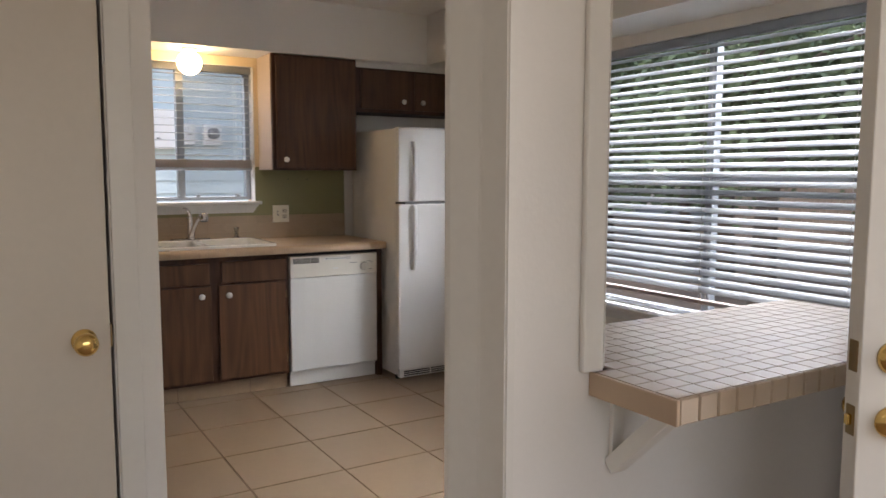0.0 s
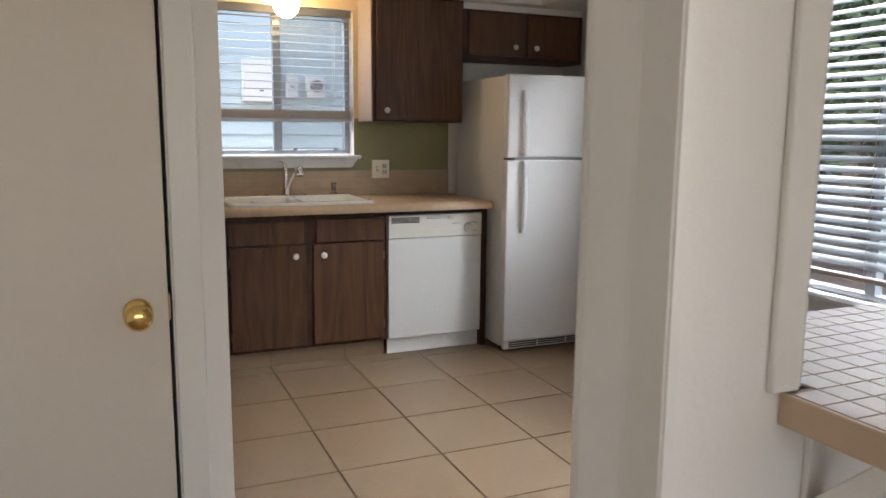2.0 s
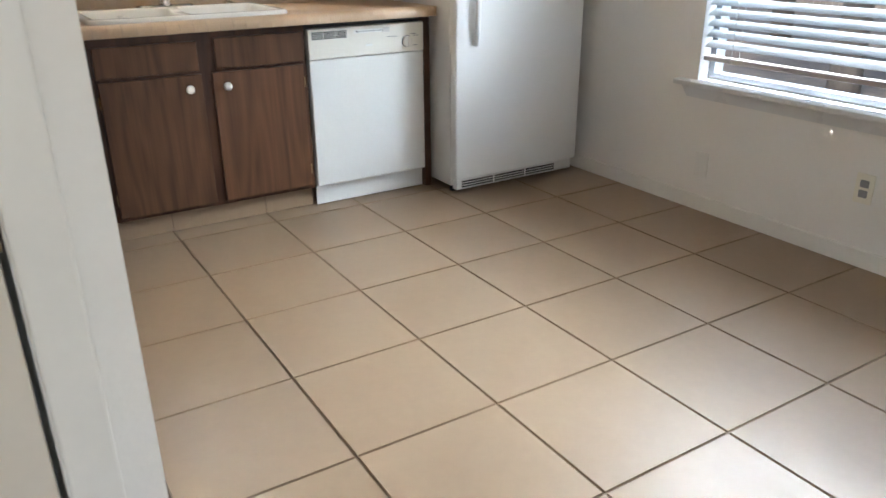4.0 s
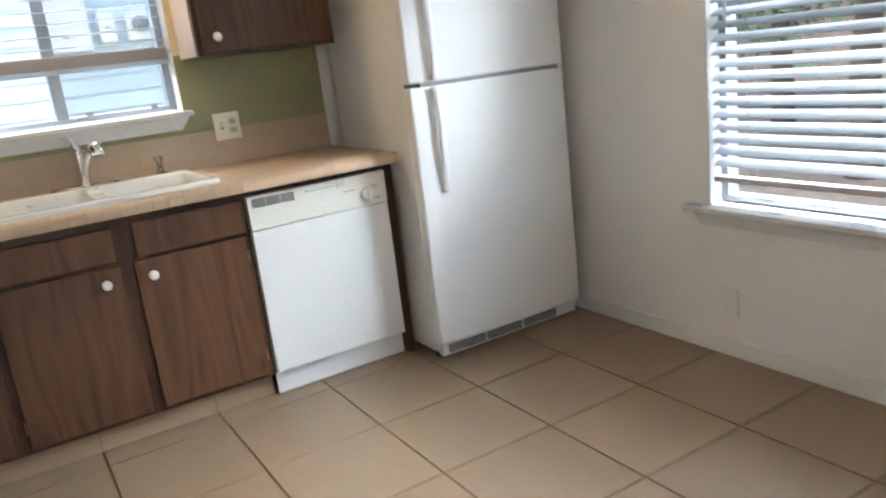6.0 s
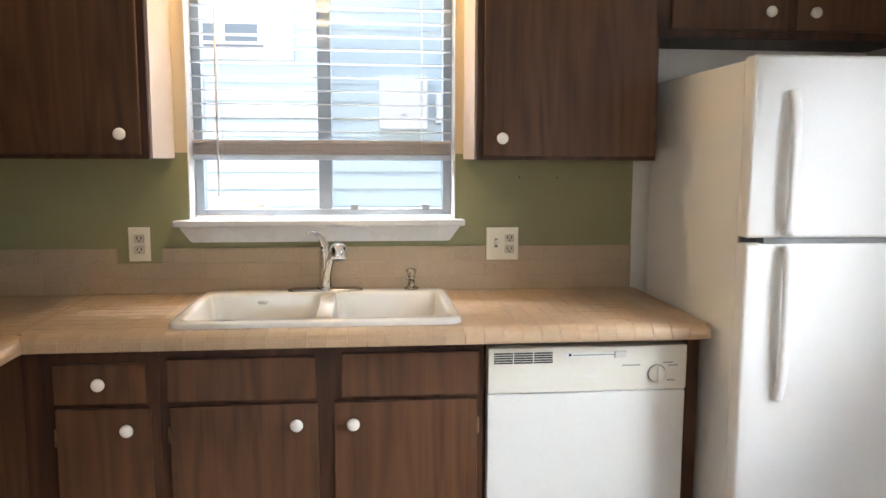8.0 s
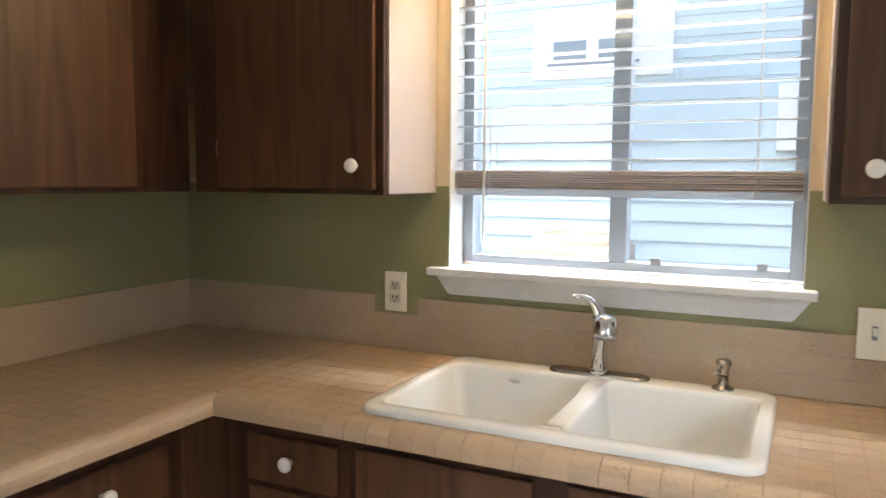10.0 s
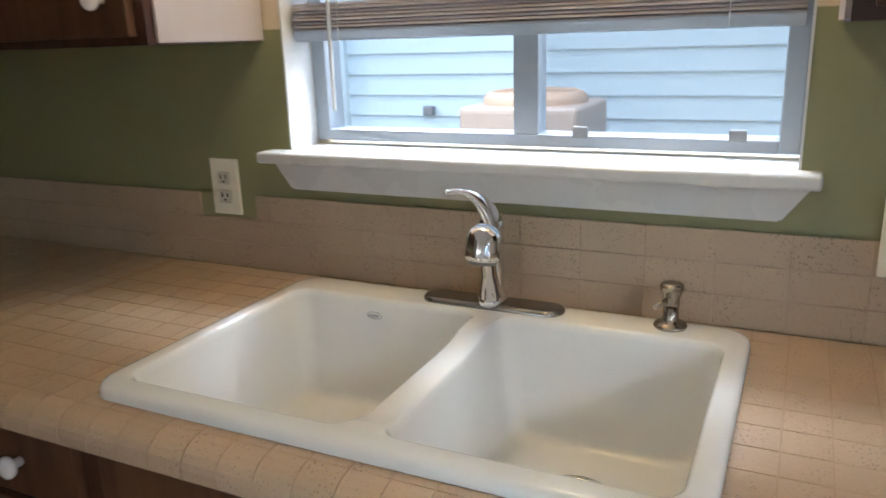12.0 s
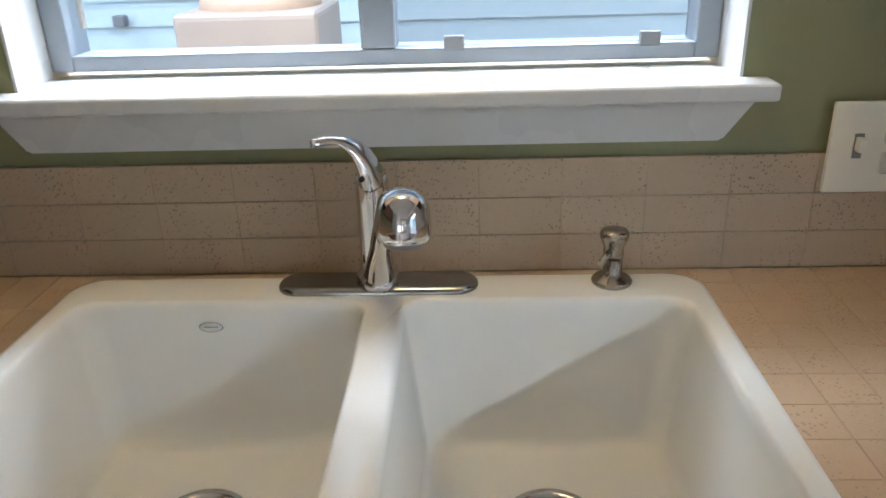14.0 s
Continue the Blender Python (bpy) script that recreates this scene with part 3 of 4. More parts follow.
def white_knob(parent, x, y, z, axis="y"):
    prof = [(0, 0), (0.008, 0), (0.008, 0.010), (0.010, 0.013), (0.0165, 0.017), (0.0185, 0.022), (0.0175, 0.027), (0.012, 0.031), (0, 0.032)]
    bm = lathe(bmesh.new(), prof, (0, 0, 0), "y", 24)
    if axis == "x":
        bmesh.ops.rotate(bm, verts=bm.verts, matrix=Matrix.Rotation(radians(90), 3, "Z"))
    bmesh.ops.translate(bm, verts=bm.verts, vec=(x, y, z))
    part("knob", bm, KNOB, parent, "white round ceramic knob")


def hinge(parent, x, y, z):
    bm = lathe(bmesh.new(), [(0, -0.024), (0.0035, -0.024), (0.0035, 0.024), (0, 0.024)], (x, y, z), "z", 10)
    part("hinge", bm, DULLBRASS, parent, "small brass hinge")


def front_panel(name, parent, x0, x1, z0, z1, face, mat, axis="y", t=0.018):
    """A laminate door or drawer front; face is its outer plane."""
    if axis == "y":
        bm = block(x0, x1, face, face + t, z0, z1, bevel=0.0035)
    else:
        bm = block(face - t, face, x0, x1, z0, z1, bevel=0.0035)
    return part(name, bm, mat, parent)


FACE, CAB = 4.412, 4.430          # door faces, face frames
# narrow unit with a drawer
c = thing("base_cabinet", (0.58, 4.7, 0), "dark walnut base cabinet with one drawer and one door", "cabinet")
part("body", block(0.41, 0.772, CAB, 4.985, 0.10, 0.868), WOODH, c)
d = front_panel("drawer_front", c, 0.494, 0.742, 0.704, 0.818, FACE, WOOD)
white_knob(d, 0.622, FACE, 0.766)
d = front_panel("door", c, 0.497, 0.750, 0.118, 0.690, FACE, WOODB)
white_knob(d, 0.692, FACE, 0.634)
hinge(c, 0.494, FACE + 0.006, 0.61)
hinge(c, 0.494, FACE + 0.006, 0.20)
# sink base
c = thing("sink_cabinet", (1.23, 4.7, 0), "dark walnut sink base cabinet with two doors", "cabinet")
part("side_panel", block(0.773, 0.790, CAB, 4.985, 0.10, 0.868), WOODH, c)
part("side_panel", block(1.672, 1.690, CAB, 4.985, 0.10, 0.868), WOODH, c)
part("bottom_panel", block(0.790, 1.672, CAB + 0.018, 4.985, 0.10, 0.118), WOODH, c)
part("face_frame", block(0.790, 1.672, CAB, CAB + 0.018, 0.10, 0.868), WOODH, c)
front_panel("false_drawer_front", c, 0.798, 1.206, 0.704, 0.826, FACE, WOODB)
front_panel("false_drawer_front", c, 1.278, 1.676, 0.704, 0.832, FACE, WOOD)
d = front_panel("door", c, 0.802, 1.212, 0.118, 0.690, FACE, WOOD)
white_knob(d, 1.153, FACE, 0.634)
d = front_panel("door", c, 1.257, 1.670, 0.118, 0.690, FACE, WOODB)
white_knob(d, 1.312, FACE, 0.632)
for x in (0.799, 1.673):
    hinge(c, x, FACE + 0.006, 0.61)
    hinge(c, x, FACE + 0.006, 0.20)
# end panel beside the dishwasher
single("end_panel", block(2.306, 2.342, 4.425, 4.985, 0.0, 0.868, bevel=0.002), WOODH, "dark walnut end panel beside the dishwasher", "cabinet panel")
# side run
c = thing("base_cabinet", (0.1, 4.1, 0), "dark walnut base cabinet run along the side wall", "cabinet")
SX = 0.398
part("body", block(WEST + 0.01, SX - 0.018, 3.05, 4.40, 0.10, 0.868), WOODH, c)
part("corner_stile", block(SX - 0.018, 0.41, 4.29, CAB + 0.02, 0.10, 0.868), WOOD, c)
for y0, y1 in ((3.90, 4.262), (3.48, 3.86), (3.07, 3.44)):
    d = front_panel("drawer_front", c, y0, y1, 0.704, 0.822, SX, WOOD, "x")
    white_knob(d, SX, (y0 + y1) / 2, 0.766, "x")
    d = front_panel("door", c, y0, y1, 0.118, 0.690, SX, WOODB, "x")
    white_knob(d, SX, y1 - 0.065, 0.634, "x")

# toe kick faced with tile strips
kick = structure("toe_kick", block(0.36, 1.690, 4.478, 4.50, 0, 0.104), FGROUT, "tiled toe kick under the base cabinets", "toe kick")
x = 0.36
while x < 1.69:
    x1 = min(1.015 + 0.434 * (math.floor((x - 1.015 + 0.001) / 0.434) + 1), 1.69)
    part("tile", block(x + 0.002, x1 - 0.002, 4.472, 4.478, 0.002, 0.1, bevel=0.002), TILE, kick)
    x = x1

# wall cabinets
UF = 4.690
c = thing("wall_cabinet", (2.0, 4.85, 1.378), "dark walnut wall cabinet with one door and white side", "cabinet")
part("body", block(1.706, 2.294, UF + 0.016, 4.995, 1.378, SOFFIT - 0.001), WOODH, c)
part("side_panel", block(1.700, 1.706, UF + 0.034, 4.994, 1.381, SOFFIT - 0.002), LAMIN, c, "white laminate side")
d = front_panel("door", c, 1.727, 2.282, 1.392, 2.108, UF, WOODB)
white_knob(d, 1.782, UF, 1.446)
hinge(c, 2.285, UF + 0.006, 1.50)
c = thing("wall_cabinet", (0.3, 4.85, 1.378), "dark walnut wall cabinet with one door and white side", "cabinet")
part("body", block(0.07, 0.698, UF + 0.016, 4.995, 1.378, SOFFIT - 0.001), WOODH, c)
part("side_panel", block(0.698, 0.704, UF + 0.034, 4.994, 1.381, SOFFIT - 0.002), LAMIN, c, "white laminate side")
d = front_panel("door", c, 0.165, 0.676, 1.392, 2.108, UF, WOOD)
white_knob(d, 0.624, UF, 1.452)
hinge(c, 0.162, UF + 0.006, 1.50)
c = thing("wall_cabinet", (-0.1, 4.0, 1.378), "walnut wall cabinets along the side wall", "cabinet")
part("body", block(WEST + 0.005, 0.045, 3.3, 4.706, 1.378, SOFFIT - 0.001), WOODH, c)
for y0, y1 in ((3.92, 4.50), (3.32, 3.88)):
    d = front_panel("door", c, y0, y1, 1.392, 2.108, 0.063, WOODB, "x")
    white_knob(d, 0.063, y0 + 0.06, 1.452, "x")
c = thing("wall_cabinet", (2.75, 4.87, 1.78), "small dark walnut cabinet above the refrigerator, two doors", "cabinet")
part("body", block(2.300, 3.196, 4.756, 4.995, 1.782, 2.085), WOODH, c)
# thin underside sheet, near-black brown, darker than the body
part("underside", block(2.301, 3.195, 4.757, 4.994, 1.778, 1.782), DARK, c)
for x0, x1, k in ((2.350, 2.745, 2.675), (2.775, 3.158, 2.83)):
    d = front_panel("door", c, x0, x1, 1.806, 2.070, 4.740, WOOD if k < 2.75 else WOODB)
    white_knob(d, k, 4.740, 1.862)
structure("trim_above_cabinet", block(2.296, EAST, 4.765, 4.995, 2.086, SOFFIT), WALL, "white filler strip above the small cabinet", "trim")

# ---- dishwasher ----
c = thing("dishwasher", (2.0, 4.7, 0), "white built-in dishwasher with ivory control panel", "dishwasher")
part("tub", block(1.698, 2.302, 4.46, 4.97, 0.10, 0.862), BLACK, c)
part("door", block(1.700, 2.298, 4.414, 4.456, 0.104, 0.700, bevel=0.006, seg=3), DISH, c)
bm = block(1.700, 2.298, 4.410, 4.456, 0.703, 0.838, bevel=0.005, seg=3)
panel = part("control_panel", bm, DISHP, c, "ivory control panel")
for k in range(3):
    for i in range(5):
        part("vent_slot", block(1.717 + k * 0.059, 1.772 + k * 0.059, 4.4085, 4.412, 0.792 + i * 0.0070, 0.7962 + i * 0.0070), BLACK, panel)
part("latch_recess", block(1.925, 2.110, 4.4090, 4.412, 0.806, 0.822, bevel=0.001), DISH, panel)
part("latch_handle", block(2.075, 2.110, 4.4030, 4.4095, 0.804, 0.824, bevel=0.002), CORD, panel, "shaded latch grip")
part("status_light", lathe(bmesh.new(), [(0, 0), (0.0045, 0), (0.004, 0.002), (0, 0.002)], (1.942, 4.410, 0.814), "y", 12), BLACK, panel)
dial = part("dial_ring", lathe(bmesh.new(), [(0.0262, 0), (0.0278, 0), (0.0278, 0.0015), (0.0262, 0.0015), (0.0262, 0)], (2.206, 4.410, 0.752), "y", 36), BLACK, panel)
bm = lathe(bmesh.new(), [(0, 0), (0.0262, 0), (0.0255, 0.010), (0.022, 0.013), (0, 0.013)], (2.206, 4.410, 0.752), "y", 36)
box(bm, 2.2025, 2.2095, 4.388, 4.398, 0.728, 0.776, bevel=0.002)
part("dial", bm, DISHP, panel, "ivory timer dial")
for x, z, w in ((2.10, 0.778, 0.055), (2.225, 0.784, 0.03), (2.24, 0.775, 0.03), (2.238, 0.730, 0.025)):
    part("marking", block(x, x + w, 4.4093, 4.411, z, z + 0.003), GREY, panel)
part("latch_groove", block(1.950, 2.075, 4.4086, 4.4095, 0.812, 0.8145), GREY, panel)
part("badge", block(1.985, 2.02, 4.4085, 4.411, 0.745, 0.755, bevel=0.001), DISH, panel)
part("kick_plate", block(1.700, 2.298, 4.448, 4.456, 0.004, 0.098, bevel=0.003), DISH, c)

# ---- refrigerator ----
c = thing("refrigerator", (2.75, 4.6, 0), "white top-freezer refrigerator against the wall", "refrigerator")
FX0, FX1, FY = 2.352, 3.136, 4.190
part("body", block(FX0 + 0.010, FX1 - 0.004, FY + 0.078, 4.925, 0.03, 1.646, bevel=0.008, seg=3), FRIDGE, c)
part("gasket", block(FX0 + 0.014, FX1 - 0.014, FY + 0.066, FY + 0.079, 0.08, 1.635), GREY, c)


def bowed(x0, x1, y, z0, z1, depth, bow):
    """A door slab whose front bows outward across its width, with rounded edges."""
    bm = bmesh.new()
    n = 16
    prof = [(x0 + (x1 - x0) * i / n, y + bow * (2 * i / n - 1) ** 2) for i in range(n + 1)]
    prof = [(x0, y + depth)] + prof + [(x1, y + depth)]
    a = [bm.verts.new((px, py, z0)) for px, py in prof]
    b = [bm.verts.new((px, py, z1)) for px, py in prof]
    k = len(prof)
    for i in range(k):
        bm.faces.new((a[i], a[(i + 1) % k], b[(i + 1) % k], b[i]))
    lo, hi = bm.faces.new(a), bm.faces.new(b)
    bmesh.ops.recalc_face_normals(bm, faces=bm.faces)
    sharp = [e for e in bm.edges if len(e.link_faces) == 2 and e.calc_face_angle() > 0.5]
    bmesh.ops.bevel(bm, geom=sharp, offset=0.010, segments=3, profile=0.6, affect="EDGES")
    for f in bm.faces:
        f.smooth = True
    return bm


fz = part("freezer_door", bowed(FX0, FX1, FY, 1.176, 1.652, 0.064, 0.010), FRIDGE, c)
fd = part("fridge_door", bowed(FX0, FX1, FY, 0.076, 1.160, 0.064, 0.010), FRIDGE, c)
part("gap_strip", block(FX0 + 0.05, FX1 - 0.03, FY + 0.012, FY + 0.05, 1.158, 1.178), GREY, c, "dark grey strip between the doors")
for parent, z0, z1 in ((fz, 1.190, 1.560), (fd, 0.735, 1.150)):
    bot = z0 if parent is fz else z1
    top = z1 if parent is fz else z0
    pts = sweep([(FX0 + 0.106, FY + 0.004, bot), (FX0 + 0.106, FY - 0.017, bot + (top - bot) * 0.06), (FX0 + 0.106, FY - 0.021, (bot + top) / 2),
                 (FX0 + 0.106, FY - 0.014, bot + (top - bot) * 0.85), (FX0 + 0.106, FY + 0.002, top)], 8)
    part("handle", tube(bmesh.new(), pts, [0.0145] * len(pts), 16, squash=0.72), FRIDGE, parent, "white moulded grip handle")
part("badge", block(FX1 - 0.105, FX1 - 0.045, FY + 0.0035, FY + 0.006, 1.560, 1.564), GREY, fz, "small grey name bar")
part("hinge_cap", block(FX1 - 0.075, FX1 - 0.012, FY + 0.012, FY + 0.075, 1.652, 1.664, bevel=0.005), FRIDGE, c)
part("mid_hinge", block(FX1 - 0.030, FX1 - 0.004, FY + 0.008, FY + 0.045, 1.160, 1.176, bevel=0.002), TRIM, c)
gr = part("base_grille", block(FX0 + 0.02, FX1 - 0.01, FY + 0.036, FY + 0.075, 0.016, 0.070, bevel=0.004), FRIDGE, c)
for i in range(3):
    for k in range(3):
        part("grille_slot", block(FX0 + 0.05 + k * 0.205, FX0 + 0.245 + k * 0.205, FY + 0.0345, FY + 0.038, 0.026 + i * 0.013, 0.034 + i * 0.013), BLACK, gr)
for x in (FX0 + 0.04, FX1 - 0.04):
    for y in (FY + 0.10, 4.88):
        part("foot", lathe(bmesh.new(), [(0, 0), (0.02, 0), (0.02, 0.031), (0, 0.031)], (x, y, 0.0), "z", 14), BLACK, c)

# ---- sink ----
TOP = 0.912                      # counter surface
SX0, SX1, SY0, SY1 = 0.802, 1.628, 4.408, 4.940


def rounded(x0, x1, y0, y1, r, z, n=6, mid=0):
    out = []
    corners = ((x1 - r, y1 - r, 0), (x0 + r, y1 - r, 90), (x0 + r, y0 + r, 180), (x1 - r, y0 + r, 270))
    for k, (cx, cy, a) in enumerate(corners):
        for i in range(n + 1):
            w = radians(a + 90 * i / n)
            out.append((cx + r * math.cos(w), cy + r * math.sin(w), z))
        nx, ny, na = corners[(k + 1) % 4]
        w, p = radians(na), out[-1]
        q = (nx + r * math.cos(w), ny + r * math.sin(w))
        for i in range(1, mid + 1):
            s = i / (mid + 1)
            out.append((p[0] + (q[0] - p[0]) * s, p[1] + (q[1] - p[1]) * s, z))
    return out


def ring(bm, pts):
    v = [bm.verts.new(p) for p in pts]
    return v


def bridge(bm, a, b):
    k = len(a)
    for i in range(k):
        f = bm.faces.new((a[i], a[(i + 1) % k], b[(i + 1) % k], b[i]))
        f.smooth = True


c = thing("kitchen_sink", (1.21, 4.68, 0.72), "white double-bowl enamel drop-in sink, empty", "sink")
bm = bmesh.new()
o0 = ring(bm, rounded(SX0, SX1, SY0, SY1, 0.045, TOP + 0.0005))
o1 = ring(bm, rounded(SX0 + 0.001, SX1 - 0.001, SY0 + 0.001, SY1 - 0.001, 0.045, TOP + 0.010))
o2 = ring(bm, rounded(SX0 + 0.005, SX1 - 0.005, SY0 + 0.005, SY1 - 0.005, 0.042, TOP + 0.016))
o3 = ring(bm, rounded(SX0 + 0.012, SX1 - 0.012, SY0 + 0.012, SY1 - 0.012, 0.038, TOP + 0.018))
bridge(bm, o0, o1)
bridge(bm, o1, o2)
bridge(bm, o2, o3)
loops = [o3]
BOWLS = ((0.832, 1.206, 1.017), (1.244, 1.600, 1.418))
BY0, BY1, DEEP = 4.442, 4.868, 0.728


def dip(x, y):
    """The low saddle of the divider between the bowls."""
    s = max(0.0, min(1.0, (4.80 - y) / 0.07)) * max(0.0, min(1.0, (y - 4.455) / 0.05))
    w = 1.0 if abs(x - 1.2255) < 0.035 else 0.0
    return 0.011 * s * s * (3 - 2 * s) * w


for bx0, bx1, dx in BOWLS:
    prev = None
    for inset, z, r in ((0.0, TOP + 0.018, 0.030), (0.0025, TOP + 0.0172, 0.030), (0.0055, TOP + 0.0140, 0.030), (0.0075, TOP + 0.004, 0.029), (0.0165, TOP - 0.07, 0.028),
                        (0.027, DEEP + 0.034, 0.028), (0.030, DEEP + 0.016, 0.028), (0.036, DEEP + 0.006, 0.028), (0.048, DEEP + 0.0025, 0.028)):
        pts = rounded(bx0 + inset, bx1 - inset, BY0 + inset, BY1 - inset, r, z, 6, 12)
        if z > TOP - 0.03:
            pts = [(px, py, pz - dip(px, py)) for px, py, pz in pts]
        cur = ring(bm, pts)
        if prev:
            bridge(bm, prev, cur)
        else:
            loops.append(cur)
        prev = cur
    k = len(prev)
    hole = []
    for v in prev:
        w = math.atan2(v.co.y - 4.695, v.co.x - dx)
        hole.append(bm.verts.new((dx + 0.043 * math.cos(w), 4.695 + 0.043 * math.sin(w), DEEP)))
    bridge(bm, prev, hole)
edges = []
for lp in loops:
    for i in range(len(lp)):
        e = bm.edges.get((lp[i], lp[(i + 1) % len(lp)])) or bm.edges.new((lp[i], lp[(i + 1) % len(lp)]))
        edges.append(e)
for f in bmesh.ops.triangle_fill(bm, use_beauty=True, use_dissolve=False, edges=edges)["geom"]:
    if isinstance(f, bmesh.types.BMFace):
        f.smooth = True
part("basin", bm, SINK, c)
for bx0, bx1, dx in BOWLS:
    prof = [(0.044, 0.0005), (0.047, 0.001), (0.0565, 0.0045), (0.055, 0.006), (0.047, 0.004), (0.042, -0.004), (0.040, -0.030), (0.034, -0.036), (0.020, -0.038), (0.019, -0.055), (0, -0.055)]
    dr = part("drain", lathe(bmesh.new(), prof, (dx, 4.695, DEEP), "z", 36), STEEL, c, "steel drain flange")
    part("drain_throat", lathe(bmesh.new(), [(0.0418, -0.003), (0.0393, -0.029), (0.0335, -0.034), (0.0195, -0.036), (0, -0.0365)], (dx, 4.695, DEEP), "z", 28), DRAIN if dx < 1.2 else BLACK, dr)
    if dx > 1.2:
        bm = lathe(bmesh.new(), [(0, -0.02), (0.012, -0.02), (0.012, -0.004), (0.008, 0.0), (0, 0.001)], (dx, 4.695, DEEP), "z", 18)
        part("stopper_post", bm, BLACK, dr)
        pts = [(dx - 0.006 + 0.003 * math.sin(a), 4.695 + 0.035 * math.cos(a), DEEP - 0.016 + 0.028 * math.sin(a)) for a in [math.pi * i / 12 for i in range(13)]]
        part("stopper_bail", tube(bmesh.new(), pts, [0.003] * 13, 8), STEEL, dr, "bright steel bail handle")
bm = lathe(bmesh.new(), [(0, 0), (0.020, 0), (0.0195, 0.0012), (0, 0.0012)], (0, 0, 0), "y", 28)
bmesh.ops.scale(bm, verts=bm.verts, vec=(0.8, 1, 0.36))
bmesh.ops.translate(bm, verts=bm.verts, vec=(1.006, 4.8530, 0.900))
badge = part("oval_badge", bm, SINK, c, "small oval badge with a thin grey rim")
bm = lathe(bmesh.new(), [(0.0178, 0.0012), (0.0192, 0.0012), (0.0190, 0.0019), (0.0180, 0.0019), (0.0178, 0.0012)], (0, 0, 0), "y", 28)
box(bm, -0.011, 0.011, -0.0016, -0.0010, -0.002, 0.002)
bmesh.ops.scale(bm, verts=bm.verts, vec=(0.8, 1, 0.36))
bmesh.ops.translate(bm, verts=bm.verts, vec=(1.006, 4.8530, 0.900))
part("badge_rim", bm, GREY, badge)

# ---- faucet ----
DECK = TOP + 0.018
c = thing("faucet", (1.212, 4.905, DECK), "chrome single-lever kitchen faucet on a deck plate", "faucet")
bm = bmesh.new()
prev = None
for inset, z in ((0, 0.0), (0, 0.004), (0.003, 0.0075), (0.009, 0.009)):
    cur = ring(bm, rounded(1.084 + inset, 1.340 - inset, 4.874 + inset, 4.932 - inset, 0.0288 - inset, DECK + z, 8))
    if prev:
        bridge(bm, prev, cur)
    prev = cur
bm.faces.new(prev)
part("deck_plate", bm, DECKP, c, "brushed steel oval deck plate")
FXC, FYC = 1.212, 4.902
bm = lathe(bmesh.new(), [(0, 0.008), (0.0265, 0.008), (0.0275, 0.012), (0.026, 0.019), (0.0215, 0.024), (0.020, 0.04), (0.0195, 0.10), (0.0200, 0.138), (0.0185, 0.148), (0, 0.15)],
           (FXC, FYC + 0.004, DECK), "z", 32)
part("faucet_body", bm, CHROME, c)
bm = lathe(bmesh.new(), [(0, 0), (0.0235, 0), (0.0240, 0.006), (0.0205, 0.014), (0, 0.014)], (FXC + 0.003, FYC - 0.012, DECK + 0.008), "z", 28)
part("spout_collar", bm, CHROME, c)
pts = sweep([(FXC + 0.003, FYC - 0.012, DECK + 0.012), (FXC + 0.009, FYC - 0.032, DECK + 0.058), (FXC + 0.024, FYC - 0.078, DECK + 0.118),
             (FXC + 0.039, FYC - 0.125, DECK + 0.154), (FXC + 0.049, FYC - 0.152, DECK + 0.161)], 8)
k = len(pts) - 1
rad = [0.0205 - 0.0075 * min(1.0, i / k / 0.3) + 0.009 * max(0.0, (i / k - 0.5) / 0.5) for i in range(k + 1)]
sp = part("spout", tube(bmesh.new(), pts, rad, 22), CHROME, c)
head = [(0, -0.003), (0.020, -0.003), (0.0265, 0.0), (0.0285, 0.006), (0.0285, 0.020), (0.0268, 0.034), (0.0215, 0.045), (0.0120, 0.0515), (0, 0.0535)]
hb = lathe(bmesh.new(), head, (0, 0, 0), "z", 36)
bmesh.ops.rotate(hb, verts=hb.verts, matrix=Matrix.Rotation(radians(-12), 3, "X"))
bmesh.ops.translate(hb, verts=hb.verts, vec=(FXC + 0.052, FYC - 0.160, DECK + 0.130))
part("spray_head", hb, CHROME, sp)
hb = lathe(bmesh.new(), [(0, -0.006), (0.019, -0.006), (0.0215, -0.003), (0.021, 0.002), (0, 0.002)], (0, 0, 0), "z", 28)
bmesh.ops.rotate(hb, verts=hb.verts, matrix=Matrix.Rotation(radians(-12), 3, "X"))
bmesh.ops.translate(hb, verts=hb.verts, vec=(FXC + 0.052, FYC - 0.160, DECK + 0.129))
part("spray_face", hb, GREY, sp, "dark grey spray face")
pts = sweep([(FXC + 0.001, FYC + 0.004, DECK + 0.142), (FXC - 0.004, FYC - 0.006, DECK + 0.166), (FXC - 0.014, FYC - 0.022, DECK + 0.188), (FXC - 0.032, FYC - 0.042, DECK + 0.203), (FXC - 0.055, FYC - 0.060, DECK + 0.2045)], 7)
k = len(pts) - 1
rad = [0.0170 - 0.0138 * min(1.0, (i / k) / 0.72) ** 1.15 for i in range(k + 1)]
part("lever", tube(bmesh.new(), pts, rad, 16, squash=1.5), CHROME, c, "curved chrome lever")
part("lever_screw", lathe(bmesh.new(), [(0, 0), (0.0035, 0), (0.0035, 0.002), (0, 0.002)], (FXC - 0.008, FYC - 0.0205, DECK + 0.150), "y", 12), BLACK, c)

